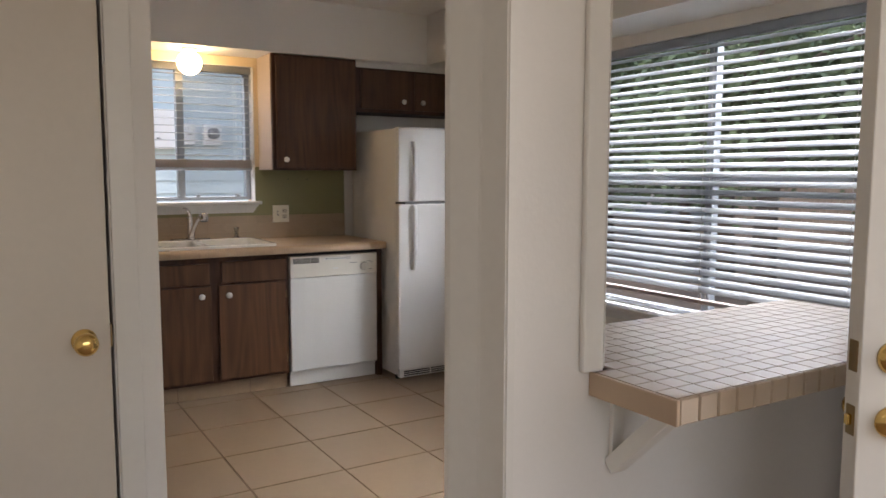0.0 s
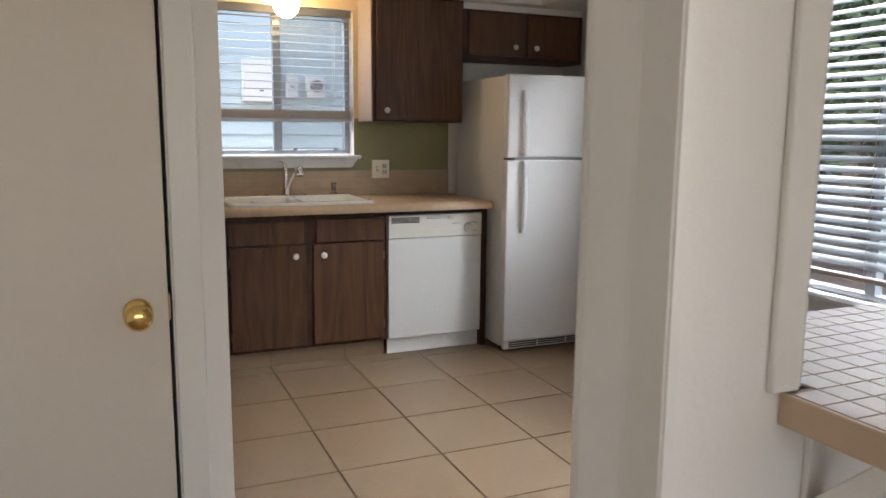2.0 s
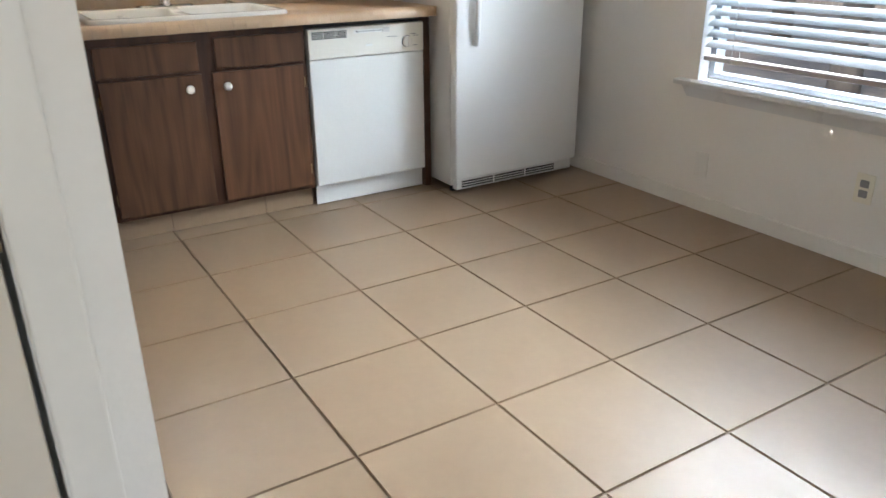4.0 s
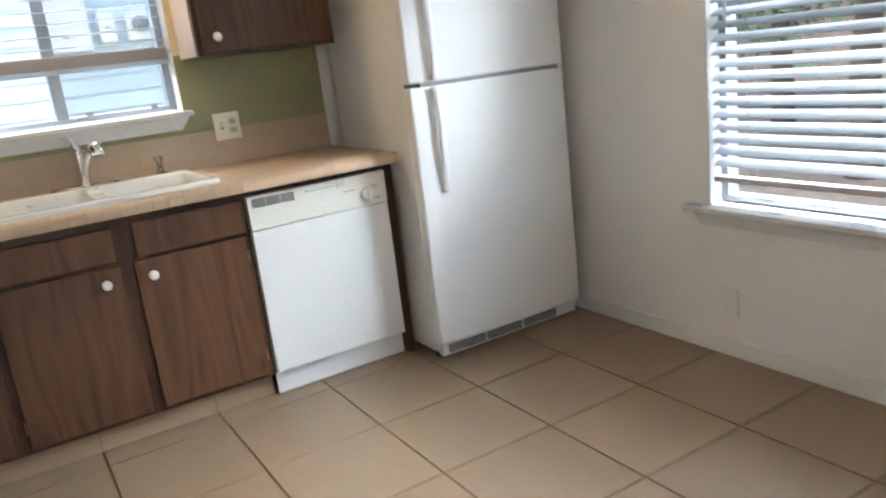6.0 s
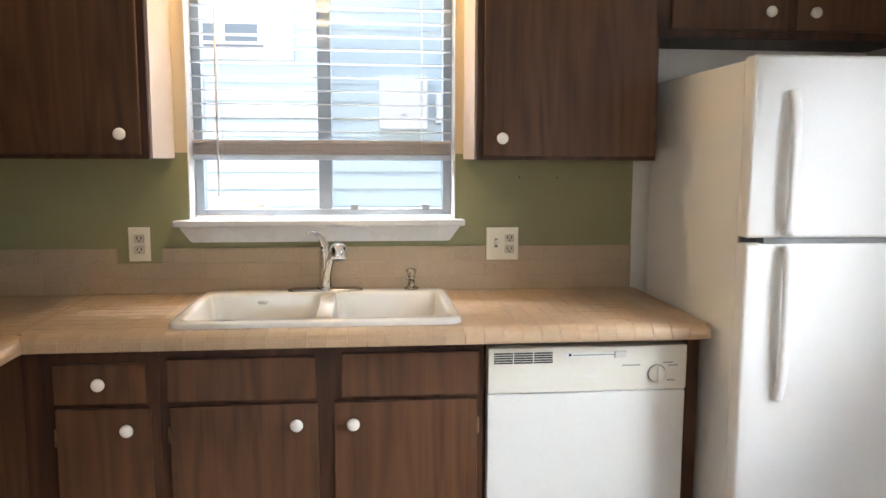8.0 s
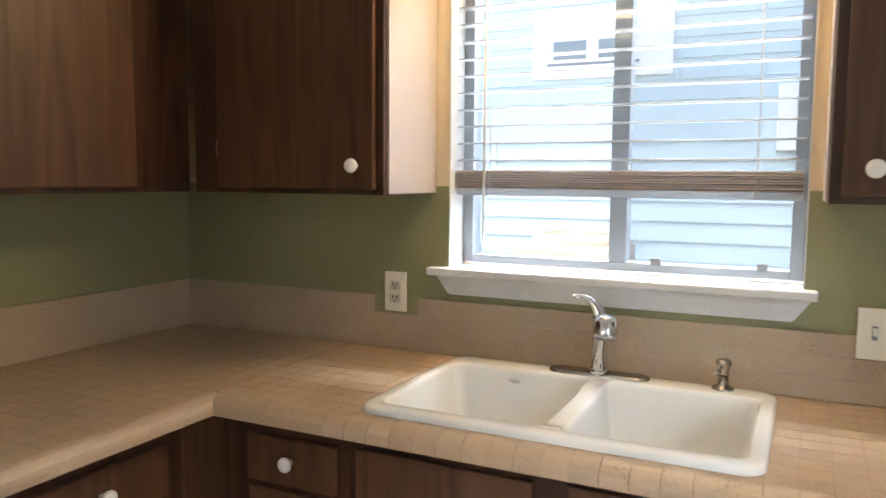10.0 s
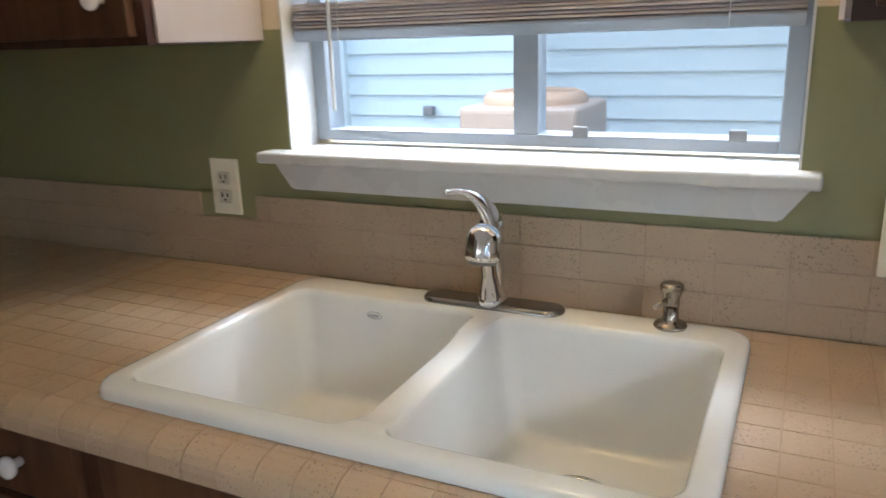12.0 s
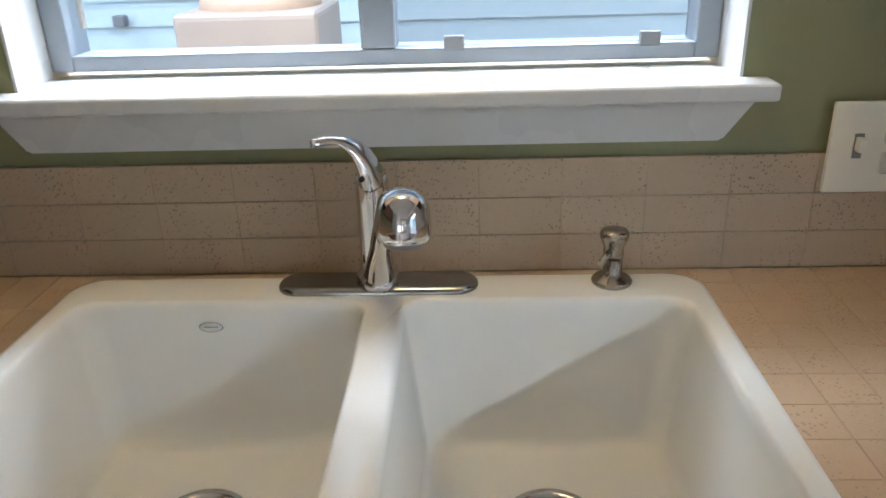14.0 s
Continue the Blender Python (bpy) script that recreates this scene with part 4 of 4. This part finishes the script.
c = thing("soap_dispenser", (1.509, 4.906, DECK), "brushed nickel soap dispenser on the sink deck", "soap dispenser")
bm = lathe(bmesh.new(), [(0, 0), (0.0250, 0), (0.0258, 0.003), (0.0235, 0.0065), (0.0145, 0.010), (0.0120, 0.016), (0.0118, 0.034), (0, 0.034)], (1.509, 4.906, DECK), "z", 28)
part("collar", bm, NICKEL, c)
bm = lathe(bmesh.new(), [(0, 0.0345), (0.0125, 0.0345), (0.0128, 0.041), (0.0122, 0.048), (0.0150, 0.056), (0.0178, 0.062), (0.0182, 0.067), (0.0160, 0.071), (0.0090, 0.073), (0, 0.0735)], (1.509, 4.906, DECK), "z", 28)
part("pump_head", bm, NICKEL, c)
part("nozzle", tube(bmesh.new(), [(1.509, 4.906, DECK + 0.045), (1.499, 4.893, DECK + 0.043), (1.489, 4.879, DECK + 0.038)], [0.005, 0.0045, 0.004], 12), NICKEL, c)

# ---- wall plates ----


def duplex(parent, x, y, z):
    """Two receptacle faces with slots, on a wall that faces -y."""
    for dz in (-0.0195, 0.0195):
        f = part("receptacle", block(x - 0.017, x + 0.017, y - 0.0035, y, z + dz - 0.014, z + dz + 0.014, bevel=0.004), RECEPT, parent)
        for dx, h in ((-0.0066, 0.0105), (0.0066, 0.009)):
            part("slot", block(x + dx - 0.0017, x + dx + 0.0017, y - 0.0042, y - 0.003, z + dz + 0.002 - h / 2 + 0.001, z + dz + 0.002 + h / 2 + 0.001), BLACK, f)
        part("slot", block(x - 0.003, x + 0.003, y - 0.0042, y - 0.003, z + dz - 0.0095, z + dz - 0.0052), BLACK, f)


c = thing("wall_outlet", (0.578, 4.99, 1.086), "ivory duplex electrical outlet on the green wall", "outlet")
part("cover_plate", block(0.542, 0.614, 4.9800, 4.9869, 1.027, 1.145, bevel=0.002), PLATE, c)
duplex(c, 0.578, 4.9800, 1.086)
c = thing("switch_outlet_plate", (1.842, 4.98, 1.08), "ivory combined switch and outlet plate on the backsplash", "outlet")
part("cover_plate", block(1.784, 1.900, 4.9755, 4.9825, 1.020, 1.138, bevel=0.002), PLATE, c)
duplex(c, 1.867, 4.9755, 1.079)
part("toggle", block(1.8150, 1.8235, 4.962, 4.976, 1.076, 1.094, bevel=0.002), PLATE, c)
part("toggle_slot", block(1.8135, 1.8250, 4.9746, 4.9757, 1.066, 1.098), GREY, c, "grey slot round the toggle")


def east_plate(y, z, kind):
    c = thing("wall_outlet", (EAST, y, z), "white electrical outlet low on the wall" if kind else "blank white wall plate low on the wall", "outlet")
    part("cover_plate", block(EAST - 0.007, EAST, y - 0.036, y + 0.036, z - 0.058, z + 0.058, bevel=0.002), TRIM if not kind else PLATE, c)
    if kind:
        for dz in (-0.02, 0.02):
            part("receptacle", block(EAST - 0.0095, EAST - 0.006, y - 0.017, y + 0.017, z + dz - 0.014, z + dz + 0.014, bevel=0.003), GREY, c, "grey receptacle")


east_plate(3.40, 0.22, False)
east_plate(2.63, 0.31, True)

for x, z in ((1.905, 1.318), (2.045, 1.316)):
    single("nail_hole", lathe(bmesh.new(), [(0, 0), (0.0032, 0), (0.0028, 0.0008), (0, 0.0008)], (x, NORTH - 0.004, z), "y", 10), BLACK,
           "tiny dark nail hole in the green wall", "nail hole", "nail holes in the green wall")

# ---- globe lamp ----
c = thing("globe_light", (1.215, 4.80, SOFFIT), "round white globe lamp, lit, under the soffit", "lamp")
part("globe", lathe(bmesh.new(), [(0.074 * math.sin(math.pi * i / 20), -0.074 * math.cos(math.pi * i / 20)) for i in range(21)], (1.215, 4.80, 2.034), "z", 36), GLOBE, c, "glowing warm globe")
part("holder", lathe(bmesh.new(), [(0, 0), (0.045, 0), (0.048, -0.012), (0.042, -0.022), (0, -0.022)], (1.215, 4.80, SOFFIT - 0.0005), "z", 28), TRIM, c)

# ---- counter ----
counter = thing("countertop", (1.0, 4.6, TOP - 0.05), "beige small-tile countertop in an L shape", "countertop")
P = 0.0545
CX0, CX1, CY0, CY1 = 0.436, 2.334, 4.352, 4.983
ZT, ZB = TOP - 0.0011, 0.869
for x0, x1, y0, y1 in ((CX0 + 0.0005, CX1, CY0 + 0.040, SY0 + 0.02), (CX0, SX0 + 0.02, SY0 + 0.02, CY1), (SX1 - 0.02, CX1 - 0.002, SY0 + 0.02, CY1),
                       (SX0 + 0.02, SX1 - 0.02, SY1 - 0.02, CY1), (WEST + 0.004, CX0 - 0.028, 3.05, CY1), (CX0 - 0.028, CX0 + 0.0005, CY0 + 0.040, CY1)):
    part("substrate", block(x0, x1, y0, y1, ZB, ZT), GROUT, counter)


def nosing(x0, x1, y0, y1, axis):
    """Rounded tiled front edge."""
    bm = bmesh.new()
    prof = [(0.040, 0.0), (0.028, -0.0012), (0.017, -0.0055), (0.008, -0.012), (0.002, -0.021), (0, -0.030), (0, -0.043), (0.002, -0.046), (0.006, -0.047), (0.040, -0.047)]
    k = len(prof)
    rows = []
    for e in ((x0, x1) if axis == "x" else (y0, y1)):
        rows.append([bm.verts.new((e, y0 + d, TOP + z)) if axis == "x" else bm.verts.new((x1 - d, e, TOP + z)) for d, z in prof])
    for i in range(k):
        f = bm.faces.new((rows[0][i], rows[0][(i + 1) % k], rows[1][(i + 1) % k], rows[1][i]))
    bm.faces.new(rows[0])
    bm.faces.new(rows[1])
    return bm


x = CX1
while x > CX0 + 0.001:
    x0 = max(x - P, CX0)
    part("edge_tile", nosing(x0 + 0.0006, x - 0.0006, CY0, 0, "x"), COUNTER, counter)
    x = x0
y = CY0 + 0.040
part("edge_tile", nosing(0, CX0 + 0.012, 3.05, y - 0.0005, "y"), COUNTERS, counter)
part("end_cap", block(CX1 - 0.002, CX1 + 0.010, CY0 + 0.004, CY1, 0.866, TOP - 0.002, bevel=0.003), COUNTER, counter)


def flat_tile(w, d, h=0.0032, bev=0.0012):
    bm = bmesh.new()
    x, y = w / 2, d / 2
    lo = [bm.verts.new(p) for p in ((-x, -y, 0), (x, -y, 0), (x, y, 0), (-x, y, 0))]
    hi = [bm.verts.new(p) for p in ((-x + bev, -y + bev, h), (x - bev, -y + bev, h), (x - bev, y - bev, h), (-x + bev, y - bev, h))]
    bm.faces.new(hi)
    for i in range(4):
        bm.faces.new((lo[i], lo[(i + 1) % 4], hi[(i + 1) % 4], hi[i]))
    return bm


tile_mesh = mesh_of(flat_tile(P - 0.0014, P - 0.0012, 0.0032, 0.0006), COUNTER, "counter_tile")
rest = bmesh.new()
rng = random.Random(5)
for i in range(40):
    for j in range(12):
        x1, y0 = CX1 - 0.001 - i * P, CY0 + 0.0405 + j * P
        x0, y1 = x1 - P, min(y0 + P, CY1)
        if x0 < CX0 - 0.03 or y1 - y0 < 0.012:
            continue
        a0, a1, b0, b1 = x0, x1, y0, y1
        if a1 > SX0 + 0.012 and a0 < SX1 - 0.012 and b1 > SY0 + 0.012 and b0 < SY1 - 0.012:
            if b0 < SY0 + 0.012:
                b1 = SY0 + 0.014
            elif b1 > SY1 - 0.012:
                b0 = SY1 - 0.014
            elif a0 < SX0 + 0.012:
                a1 = SX0 + 0.014
            elif a1 > SX1 - 0.012:
                a0 = SX1 - 0.014
            else:
                continue
        if a1 - a0 < 0.012 or b1 - b0 < 0.012:
            continue
        whole = a1 - a0 > P - 0.001 and b1 - b0 > P - 0.001
        z = TOP - 0.0036 + rng.uniform(-0.0002, 0.0002)
        if x0 > 0.70 and x0 < 2.36:
            me = tile_mesh if whole else mesh_of(flat_tile(a1 - a0 - 0.0014, b1 - b0 - 0.0012, 0.0032, 0.0006), COUNTER, "counter_tile")
            o = part("tile", me, COUNTER, counter)
            o.matrix_basis = Matrix.Translation(((a0 + a1) / 2, (b0 + b1) / 2, z))
        else:
            t = flat_tile(a1 - a0 - 0.0014, b1 - b0 - 0.0012, 0.0032, 0.0006)
            bmesh.ops.translate(t, verts=t.verts, vec=((a0 + a1) / 2, (b0 + b1) / 2, z))
            me = bpy.data.meshes.new("t")
            t.to_mesh(me)
            t.free()
            rest.from_mesh(me)
            bpy.data.meshes.remove(me)
for i in range(13):
    for j in range(36):
        x1, y1 = CX0 - 0.028 - i * P, CY1 - j * P
        if x1 - P < WEST or y1 - P < 3.05:
            continue
        t = flat_tile(P - 0.0014, P - 0.0012, 0.0032, 0.0006)
        bmesh.ops.translate(t, verts=t.verts, vec=(x1 - P / 2, y1 - P / 2, TOP - 0.0036))
        me = bpy.data.meshes.new("t")
        t.to_mesh(me)
        t.free()
        rest.from_mesh(me)
        bpy.data.meshes.remove(me)
tagged(part("tile_field", rest, COUNTERS, counter), kind="stuff")

# ---- backsplash ----
splash = structure("backsplash", block(WEST + 0.012, 2.324, 4.988, 4.9955, TOP, 1.068), GROUT, "three rows of speckled beige backsplash tile", "backsplash")
ROWZ = ((TOP + 0.001, 0.964), (0.966, 1.017), (1.019, 1.070))


def splash_tile(x0, x1, z0, z1, y):
    me = mesh_of(block(x0 + 0.0001, x1 - 0.0001, y - 0.0052, y, z0 - 0.0006, z1 + 0.0006, bevel=0.0006, seg=1), SPLASH, "splash_tile")
    part("tile", me, SPLASH, splash)


for r, (z0, z1) in enumerate(ROWZ):
    x = 2.324
    while x > WEST + 0.012:
        x0 = max(x - 2 * P, WEST + 0.012)
        if r == 2 and x0 < 0.652 and x > 0.502:          # gap left round the outlet
            if x > 0.652:
                splash_tile(0.652, x, z0, z1, 4.988)
            if x0 < 0.502:
                splash_tile(x0, 0.502, z0, z1, 4.988)
        elif x - x0 > 0.01:
            splash_tile(x0, x, z0, z1, 4.988)
        x = x0
structure("wall_north_green_patch", block(0.502, 0.652, 4.9870, 4.9878, 1.0195, 1.071), GREEN, "olive green paint round the outlet")
bm = bmesh.new()
box(bm, WEST, WEST + 0.012, 3.05, 4.985, TOP, 1.070, bevel=0.002)
structure("backsplash_side", bm, SPLASH, "speckled beige backsplash along the side wall", "backsplash")

# ---- pass-through bar ----
BT = 0.936
bar = thing("breakfast_bar", (1.8, 1.2, BT - 0.05), "cream small-tile breakfast bar through the pass-through", "bar counter")
bm = bmesh.new()
box(bm, 1.190, 2.325, 0.882, PY0 - 0.0015, 0.888, BT - 0.003)
box(bm, 1.264, 2.418, PY0 - 0.0015, 1.482, 0.888, BT - 0.003)
part("substrate", bm, BARG, bar)
part("end_board", block(1.181, 1.190, 0.872, PY0 - 0.0015, 0.884, BT - 0.001, bevel=0.003), BARE, bar, "painted wooden end board")
bt = mesh_of(flat_tile(P - 0.0022, P - 0.0022, 0.004, 0.0009), BAR, "bar_tile")
for i in range(24):
    for j in range(11):
        x0, y0 = 1.190 + i * P, 0.882 + j * P
        if x0 + P > 2.43 or y0 + P > 1.49 or (y0 + P > PY0 + 0.001 and x0 < 1.2255):
            continue
        if y0 < PY0 and x0 + P > 2.33:
            continue
        o = part("tile", bt, BAR, bar)
        o.matrix_basis = Matrix.Translation((x0 + P / 2, y0 + P / 2, BT - 0.0045))
for i in range(21):
    x0 = 1.190 + i * P
    if x0 + P < 2.34:
        part("edge_tile", block(x0 + 0.0012, x0 + P - 0.0012, 0.873, 0.8815, 0.884, BT - 0.0005, bevel=0.003, seg=1), BAR, bar)


def strut(p, q, w, t):
    """A flat wooden brace between two points in the y-z plane."""
    p, q = Vector(p), Vector(q)
    d = (q - p).normalized()
    n = Vector((0, -d.z, d.y)) * (t / 2)
    bm = bmesh.new()
    vs = []
    for x in (-w / 2, w / 2):
        for base, s in ((p, 1), (q, 1), (q, -1), (p, -1)):
            vs.append(bm.verts.new(base + n * s + Vector((x, 0, 0))))
    bm.faces.new(vs[:4])
    bm.faces.new(vs[4:])
    for i in range(4):
        bm.faces.new((vs[i], vs[(i + 1) % 4], vs[4 + (i + 1) % 4], vs[4 + i]))
    bmesh.ops.recalc_face_normals(bm, faces=bm.faces)
    bmesh.ops.bevel(bm, geom=list(bm.edges), offset=0.002, segments=1, affect="EDGES")
    return bm


part("brace", strut((1.258, PY0 - 0.006, 0.716), (1.258, 0.940, 0.886), 0.044, 0.036), TRIM, bar, "white painted diagonal wooden brace")
part("brace_cleat", block(1.244, 1.280, PY0 - 0.012, PY0 - 0.001, 0.735, 0.884, bevel=0.002), TRIM, bar, "white painted wall cleat")

# ---- outdoors ----
ground = structure("ground", block(-60, 90, -70, 90, -0.55, -0.35), EARTH, "bare ground covered in fallen leaves", "ground")
NY = 8.30
house = thing("neighbour_house", (0, NY, -0.35), "pale blue house with lap siding and white windows", "house")
part("wall", block(-9.0, 4.6, NY + 0.03, NY + 0.25, -0.35, 3.3), SIDING, house)


def lap(z):
    bm = bmesh.new()
    prof = [(NY + 0.03, z + 0.137), (NY + 0.012, z + 0.137), (NY - 0.004, z + 0.004), (NY - 0.004, z), (NY + 0.03, z)]
    rows = [[bm.verts.new((e, y, zz)) for y, zz in prof] for e in (-9.0, 4.6)]
    for i in range(5):
        bm.faces.new((rows[0][i], rows[0][(i + 1) % 5], rows[1][(i + 1) % 5], rows[1][i]))
    bm.faces.new(rows[0])
    bm.faces.new(rows[1])
    return bm


z = -0.35 + 0.003
while z < 3.15:
    part("siding_board", lap(z), SIDING, house)
    z += 0.1355
part("roof", block(-9.4, 5.0, NY - 0.35, NY + 5.0, 3.3, 3.45), ROOF, house)


w = part("window", block(-1.20, -0.655, NY - 0.035, NY - 0.005, 1.683, 2.75, bevel=0.004), NTRIM, house, "white framed sash window")
for z0, z1 in ((1.80, 1.842), (1.858, 1.998), (2.076, 2.40), (2.416, 2.66)):
    part("pane", block(-1.065, -0.775, NY - 0.039, NY - 0.034, z0, z1), NPALE, w, "pane with a pale green blind behind it")
w = part("window", block(-0.155, 0.82, NY - 0.035, NY - 0.005, 2.125, 2.62, bevel=0.004), NTRIM, house, "white framed window with two small panes")
for x0 in (-0.006, 0.316):
    part("pane", block(x0, x0 + 0.24, NY - 0.039, NY - 0.034, 2.258, 2.385), NPANE, w)
part("sash", block(-0.05, 0.60, NY - 0.037, NY - 0.0345, 2.215, 2.235), GREY, w)
for x0, x1, z0, z1, meter in ((1.47, 1.84, 1.61, 2.02, 0), (1.91, 2.03, 1.66, 1.88, 0), (2.12, 2.31, 1.66, 1.88, 1)):
    w = part("utility_box", block(x0, x1, NY - 0.11, NY - 0.004, z0, z1, bevel=0.01), NTRIM, house, "white painted utility box")
    part("box_latch", block((x0 + x1) / 2 - 0.02, (x0 + x1) / 2 + 0.02, NY - 0.118, NY - 0.109, z0 + 0.10, z0 + 0.115), GREY, w)
    if meter:
        part("meter_dial", lathe(bmesh.new(), [(0, 0), (0.06, 0), (0.06, 0.05), (0.045, 0.07), (0, 0.075)], ((x0 + x1) / 2, NY - 0.11, 1.78), "y", 24), GREY, w, "round grey meter")
part("downpipe", tube(bmesh.new(), [(-1.22, NY - 0.03, -0.33), (-1.22, NY - 0.03, 3.2)], [0.018, 0.018], 10), SIDING, house)
part("hose_bib", block(-0.62, -0.55, NY - 0.06, NY - 0.004, 0.88, 0.94, bevel=0.01), GREY, house)

c = thing("air_conditioner", (0.42, 7.5, -0.35), "beige outdoor air conditioner condenser with round fan top", "air conditioner")
part("cabinet", block(0.11, 0.71, 7.20, 7.80, -0.33, 1.040, bevel=0.03, seg=3), BEIGE, c)
part("pad", block(0.0, 0.87, 7.08, 7.92, -0.36, -0.33, bevel=0.005), NTRIM, c)
part("fan_shroud", lathe(bmesh.new(), [(0.265, 1.038), (0.265, 1.065), (0.25, 1.087), (0.22, 1.101), (0.21, 1.095), (0.21, 1.065), (0, 1.065)], (0.41, 7.5, 0), "z", 40), RUST, c)
for k in range(6):
    r = 0.05 + 0.028 * k
    part("guard_ring", lathe(bmesh.new(), [(r, 1.097), (r + 0.004, 1.097), (r + 0.004, 1.102), (r, 1.102), (r, 1.097)], (0.41, 7.5, 0), "z", 32), RUST, c)


def leaf_crown(center, radius, count, rng, size=0.16):
    bm = bmesh.new()
    clumps = []
    for _ in range(14):
        d = Vector((rng.gauss(0, 1), rng.gauss(0, 1), rng.gauss(0, 0.7))).normalized()
        clumps.append((Vector(center) + d * radius * rng.uniform(0.25, 0.95), radius * rng.uniform(0.25, 0.5)))
    for _ in range(count):
        cc, cr = rng.choice(clumps)
        p = cc + Vector((rng.gauss(0, 1), rng.gauss(0, 1), rng.gauss(0, 0.8))) * cr * 0.6
        u = Vector((rng.uniform(-1, 1), rng.uniform(-1, 1), rng.uniform(-0.6, 0.6))).normalized() * size * rng.uniform(0.5, 1.1)
        v = u.cross(Vector((rng.uniform(-1, 1), rng.uniform(-1, 1), rng.uniform(-1, 1)))).normalized() * size * 0.35
        bm.faces.new([bm.verts.new(q) for q in (p - u, p + v, p + u, p - v)])
    return bm


def tree(x, y, h, r, seed, leaves):
    rng = random.Random(seed)
    t = thing("tree", (x, y, -0.35), "leafy green tree with a brown trunk", "tree")
    pts = sweep([(x, y, -0.4), (x + rng.uniform(-0.1, 0.1), y + 0.05, h * 0.3), (x + rng.uniform(-0.2, 0.2), y, h * 0.6), (x + rng.uniform(-0.3, 0.3), y + 0.1, h)], 5)
    k = len(pts)
    part("trunk", tube(bmesh.new(), pts, [0.16 * (1 - 0.8 * i / (k - 1)) + 0.01 for i in range(k)], 10), BARK, t)
    for _ in range(6):
        a, z = rng.uniform(0, 6.28), h * rng.uniform(0.4, 0.85)
        e = (x + r * 0.8 * math.cos(a), y + r * 0.8 * math.sin(a), z + h * 0.18)
        part("limb", tube(bmesh.new(), sweep([(x, y, z), ((x + e[0]) / 2, (y + e[1]) / 2, z + h * 0.12), e], 4), [0.05 - 0.0045 * i for i in range(9)], 7), BARK, t)
    part("crown", leaf_crown((x, y, h * 0.72), r, leaves, rng, 0.10 if x < 15 else 0.30), LEAF, t)


for i, (x, y, h, r) in enumerate(((8.5, 1.2, 3.6, 1.7), (10.0, 3.8, 4.2, 2.0), (8.0, 5.6, 3.2, 1.5), (12.5, 0.0, 4.8, 2.2), (13.5, 6.0, 5.0, 2.4), (11.0, 8.5, 4.5, 2.1), (9.5, -2.0, 4.0, 1.9),
                                  (20.0, 10.5, 7.0, 3.4), (19.0, 4.5, 6.5, 3.2), (21.0, -1.5, 7.5, 3.6), (24.0, 7.5, 8.0, 4.0), (20.5, -7.0, 7.0, 3.4), (18.0, 15.5, 6.5, 3.2), (26.0, 2.0, 10.0, 4.6), (25.0, -4.5, 10.0, 4.4), (26.0, 12.5, 10.0, 4.6),
                                  (9.0, 10.5, 4.4, 2.2), (12.5, 13.0, 5.0, 2.5), (11.0, 17.0, 6.0, 3.0), (14.5, 20.0, 6.5, 3.2))):
    tree(x, y, h, r, i, 7000 if x < 15 else 4200)
rng = random.Random(77)
bm = bmesh.new()
for _ in range(20000):
    a, far = rng.uniform(-0.75, 1.2), rng.uniform(28, 33)
    p = Vector((1 + far * math.cos(a), 2 + far * math.sin(a), 0))
    p.z = rng.uniform(0.0, 1.0) * (9.0 + 1.4 * math.sin(a * 27) + 0.8 * math.sin(a * 70 + 1))
    u = Vector((rng.uniform(-0.4, 0.4), rng.uniform(-1, 1), rng.uniform(-0.7, 0.7))).normalized() * rng.uniform(0.2, 0.48)
    v = u.cross(Vector((1, rng.uniform(-0.4, 0.4), rng.uniform(-0.4, 0.4)))).normalized() * 0.16
    bm.faces.new([bm.verts.new(q) for q in (p - u, p + v, p + u, p - v)])
single("far_woods", bm, LEAF, "distant green woods beyond the fence", "woods", kind="stuff")
fence = thing("fence", (16.5, 3, -0.35), "weathered wooden board fence", "fence")
fb = mesh_of(block(-0.012, 0.012, -0.07, 0.07, 0.0, 1.75, bevel=0.003, seg=1), FENCE, "fence_board")
for i in range(150):
    o = part("board", fb, FENCE, fence)
    o.matrix_basis = Matrix.Translation((16.5, -9 + i * 0.15, -0.36))
part("rail", block(16.52, 16.56, -9, 13.4, 0.05, 0.14), FENCE, fence)
part("rail", block(16.52, 16.56, -9, 13.4, 1.05, 1.14), FENCE, fence)

# ---- floor tiles ----
T = 0.438
ft = mesh_of(flat_tile(T - 0.005, T - 0.005, 0.008, 0.0022), TILE, "floor_tile")
rng = random.Random(3)
for i in range(-7, 6):
    for j in range(-13, 5):
        x0, y0 = 1.013 + i * T, 3.028 + j * T
        if x0 + T < -1.75 or x0 > EAST or y0 > 4.55 or y0 + T < -2.6 or (y0 + T < 1.1 and x0 > 2.32) or (x0 < -0.26 and y0 > 2.1):
            continue
        o = part("tile", ft, TILE, floor)
        o.matrix_basis = Matrix.Translation((x0 + T / 2, y0 + T / 2, -0.008 + rng.uniform(-0.0003, 0.0003)))
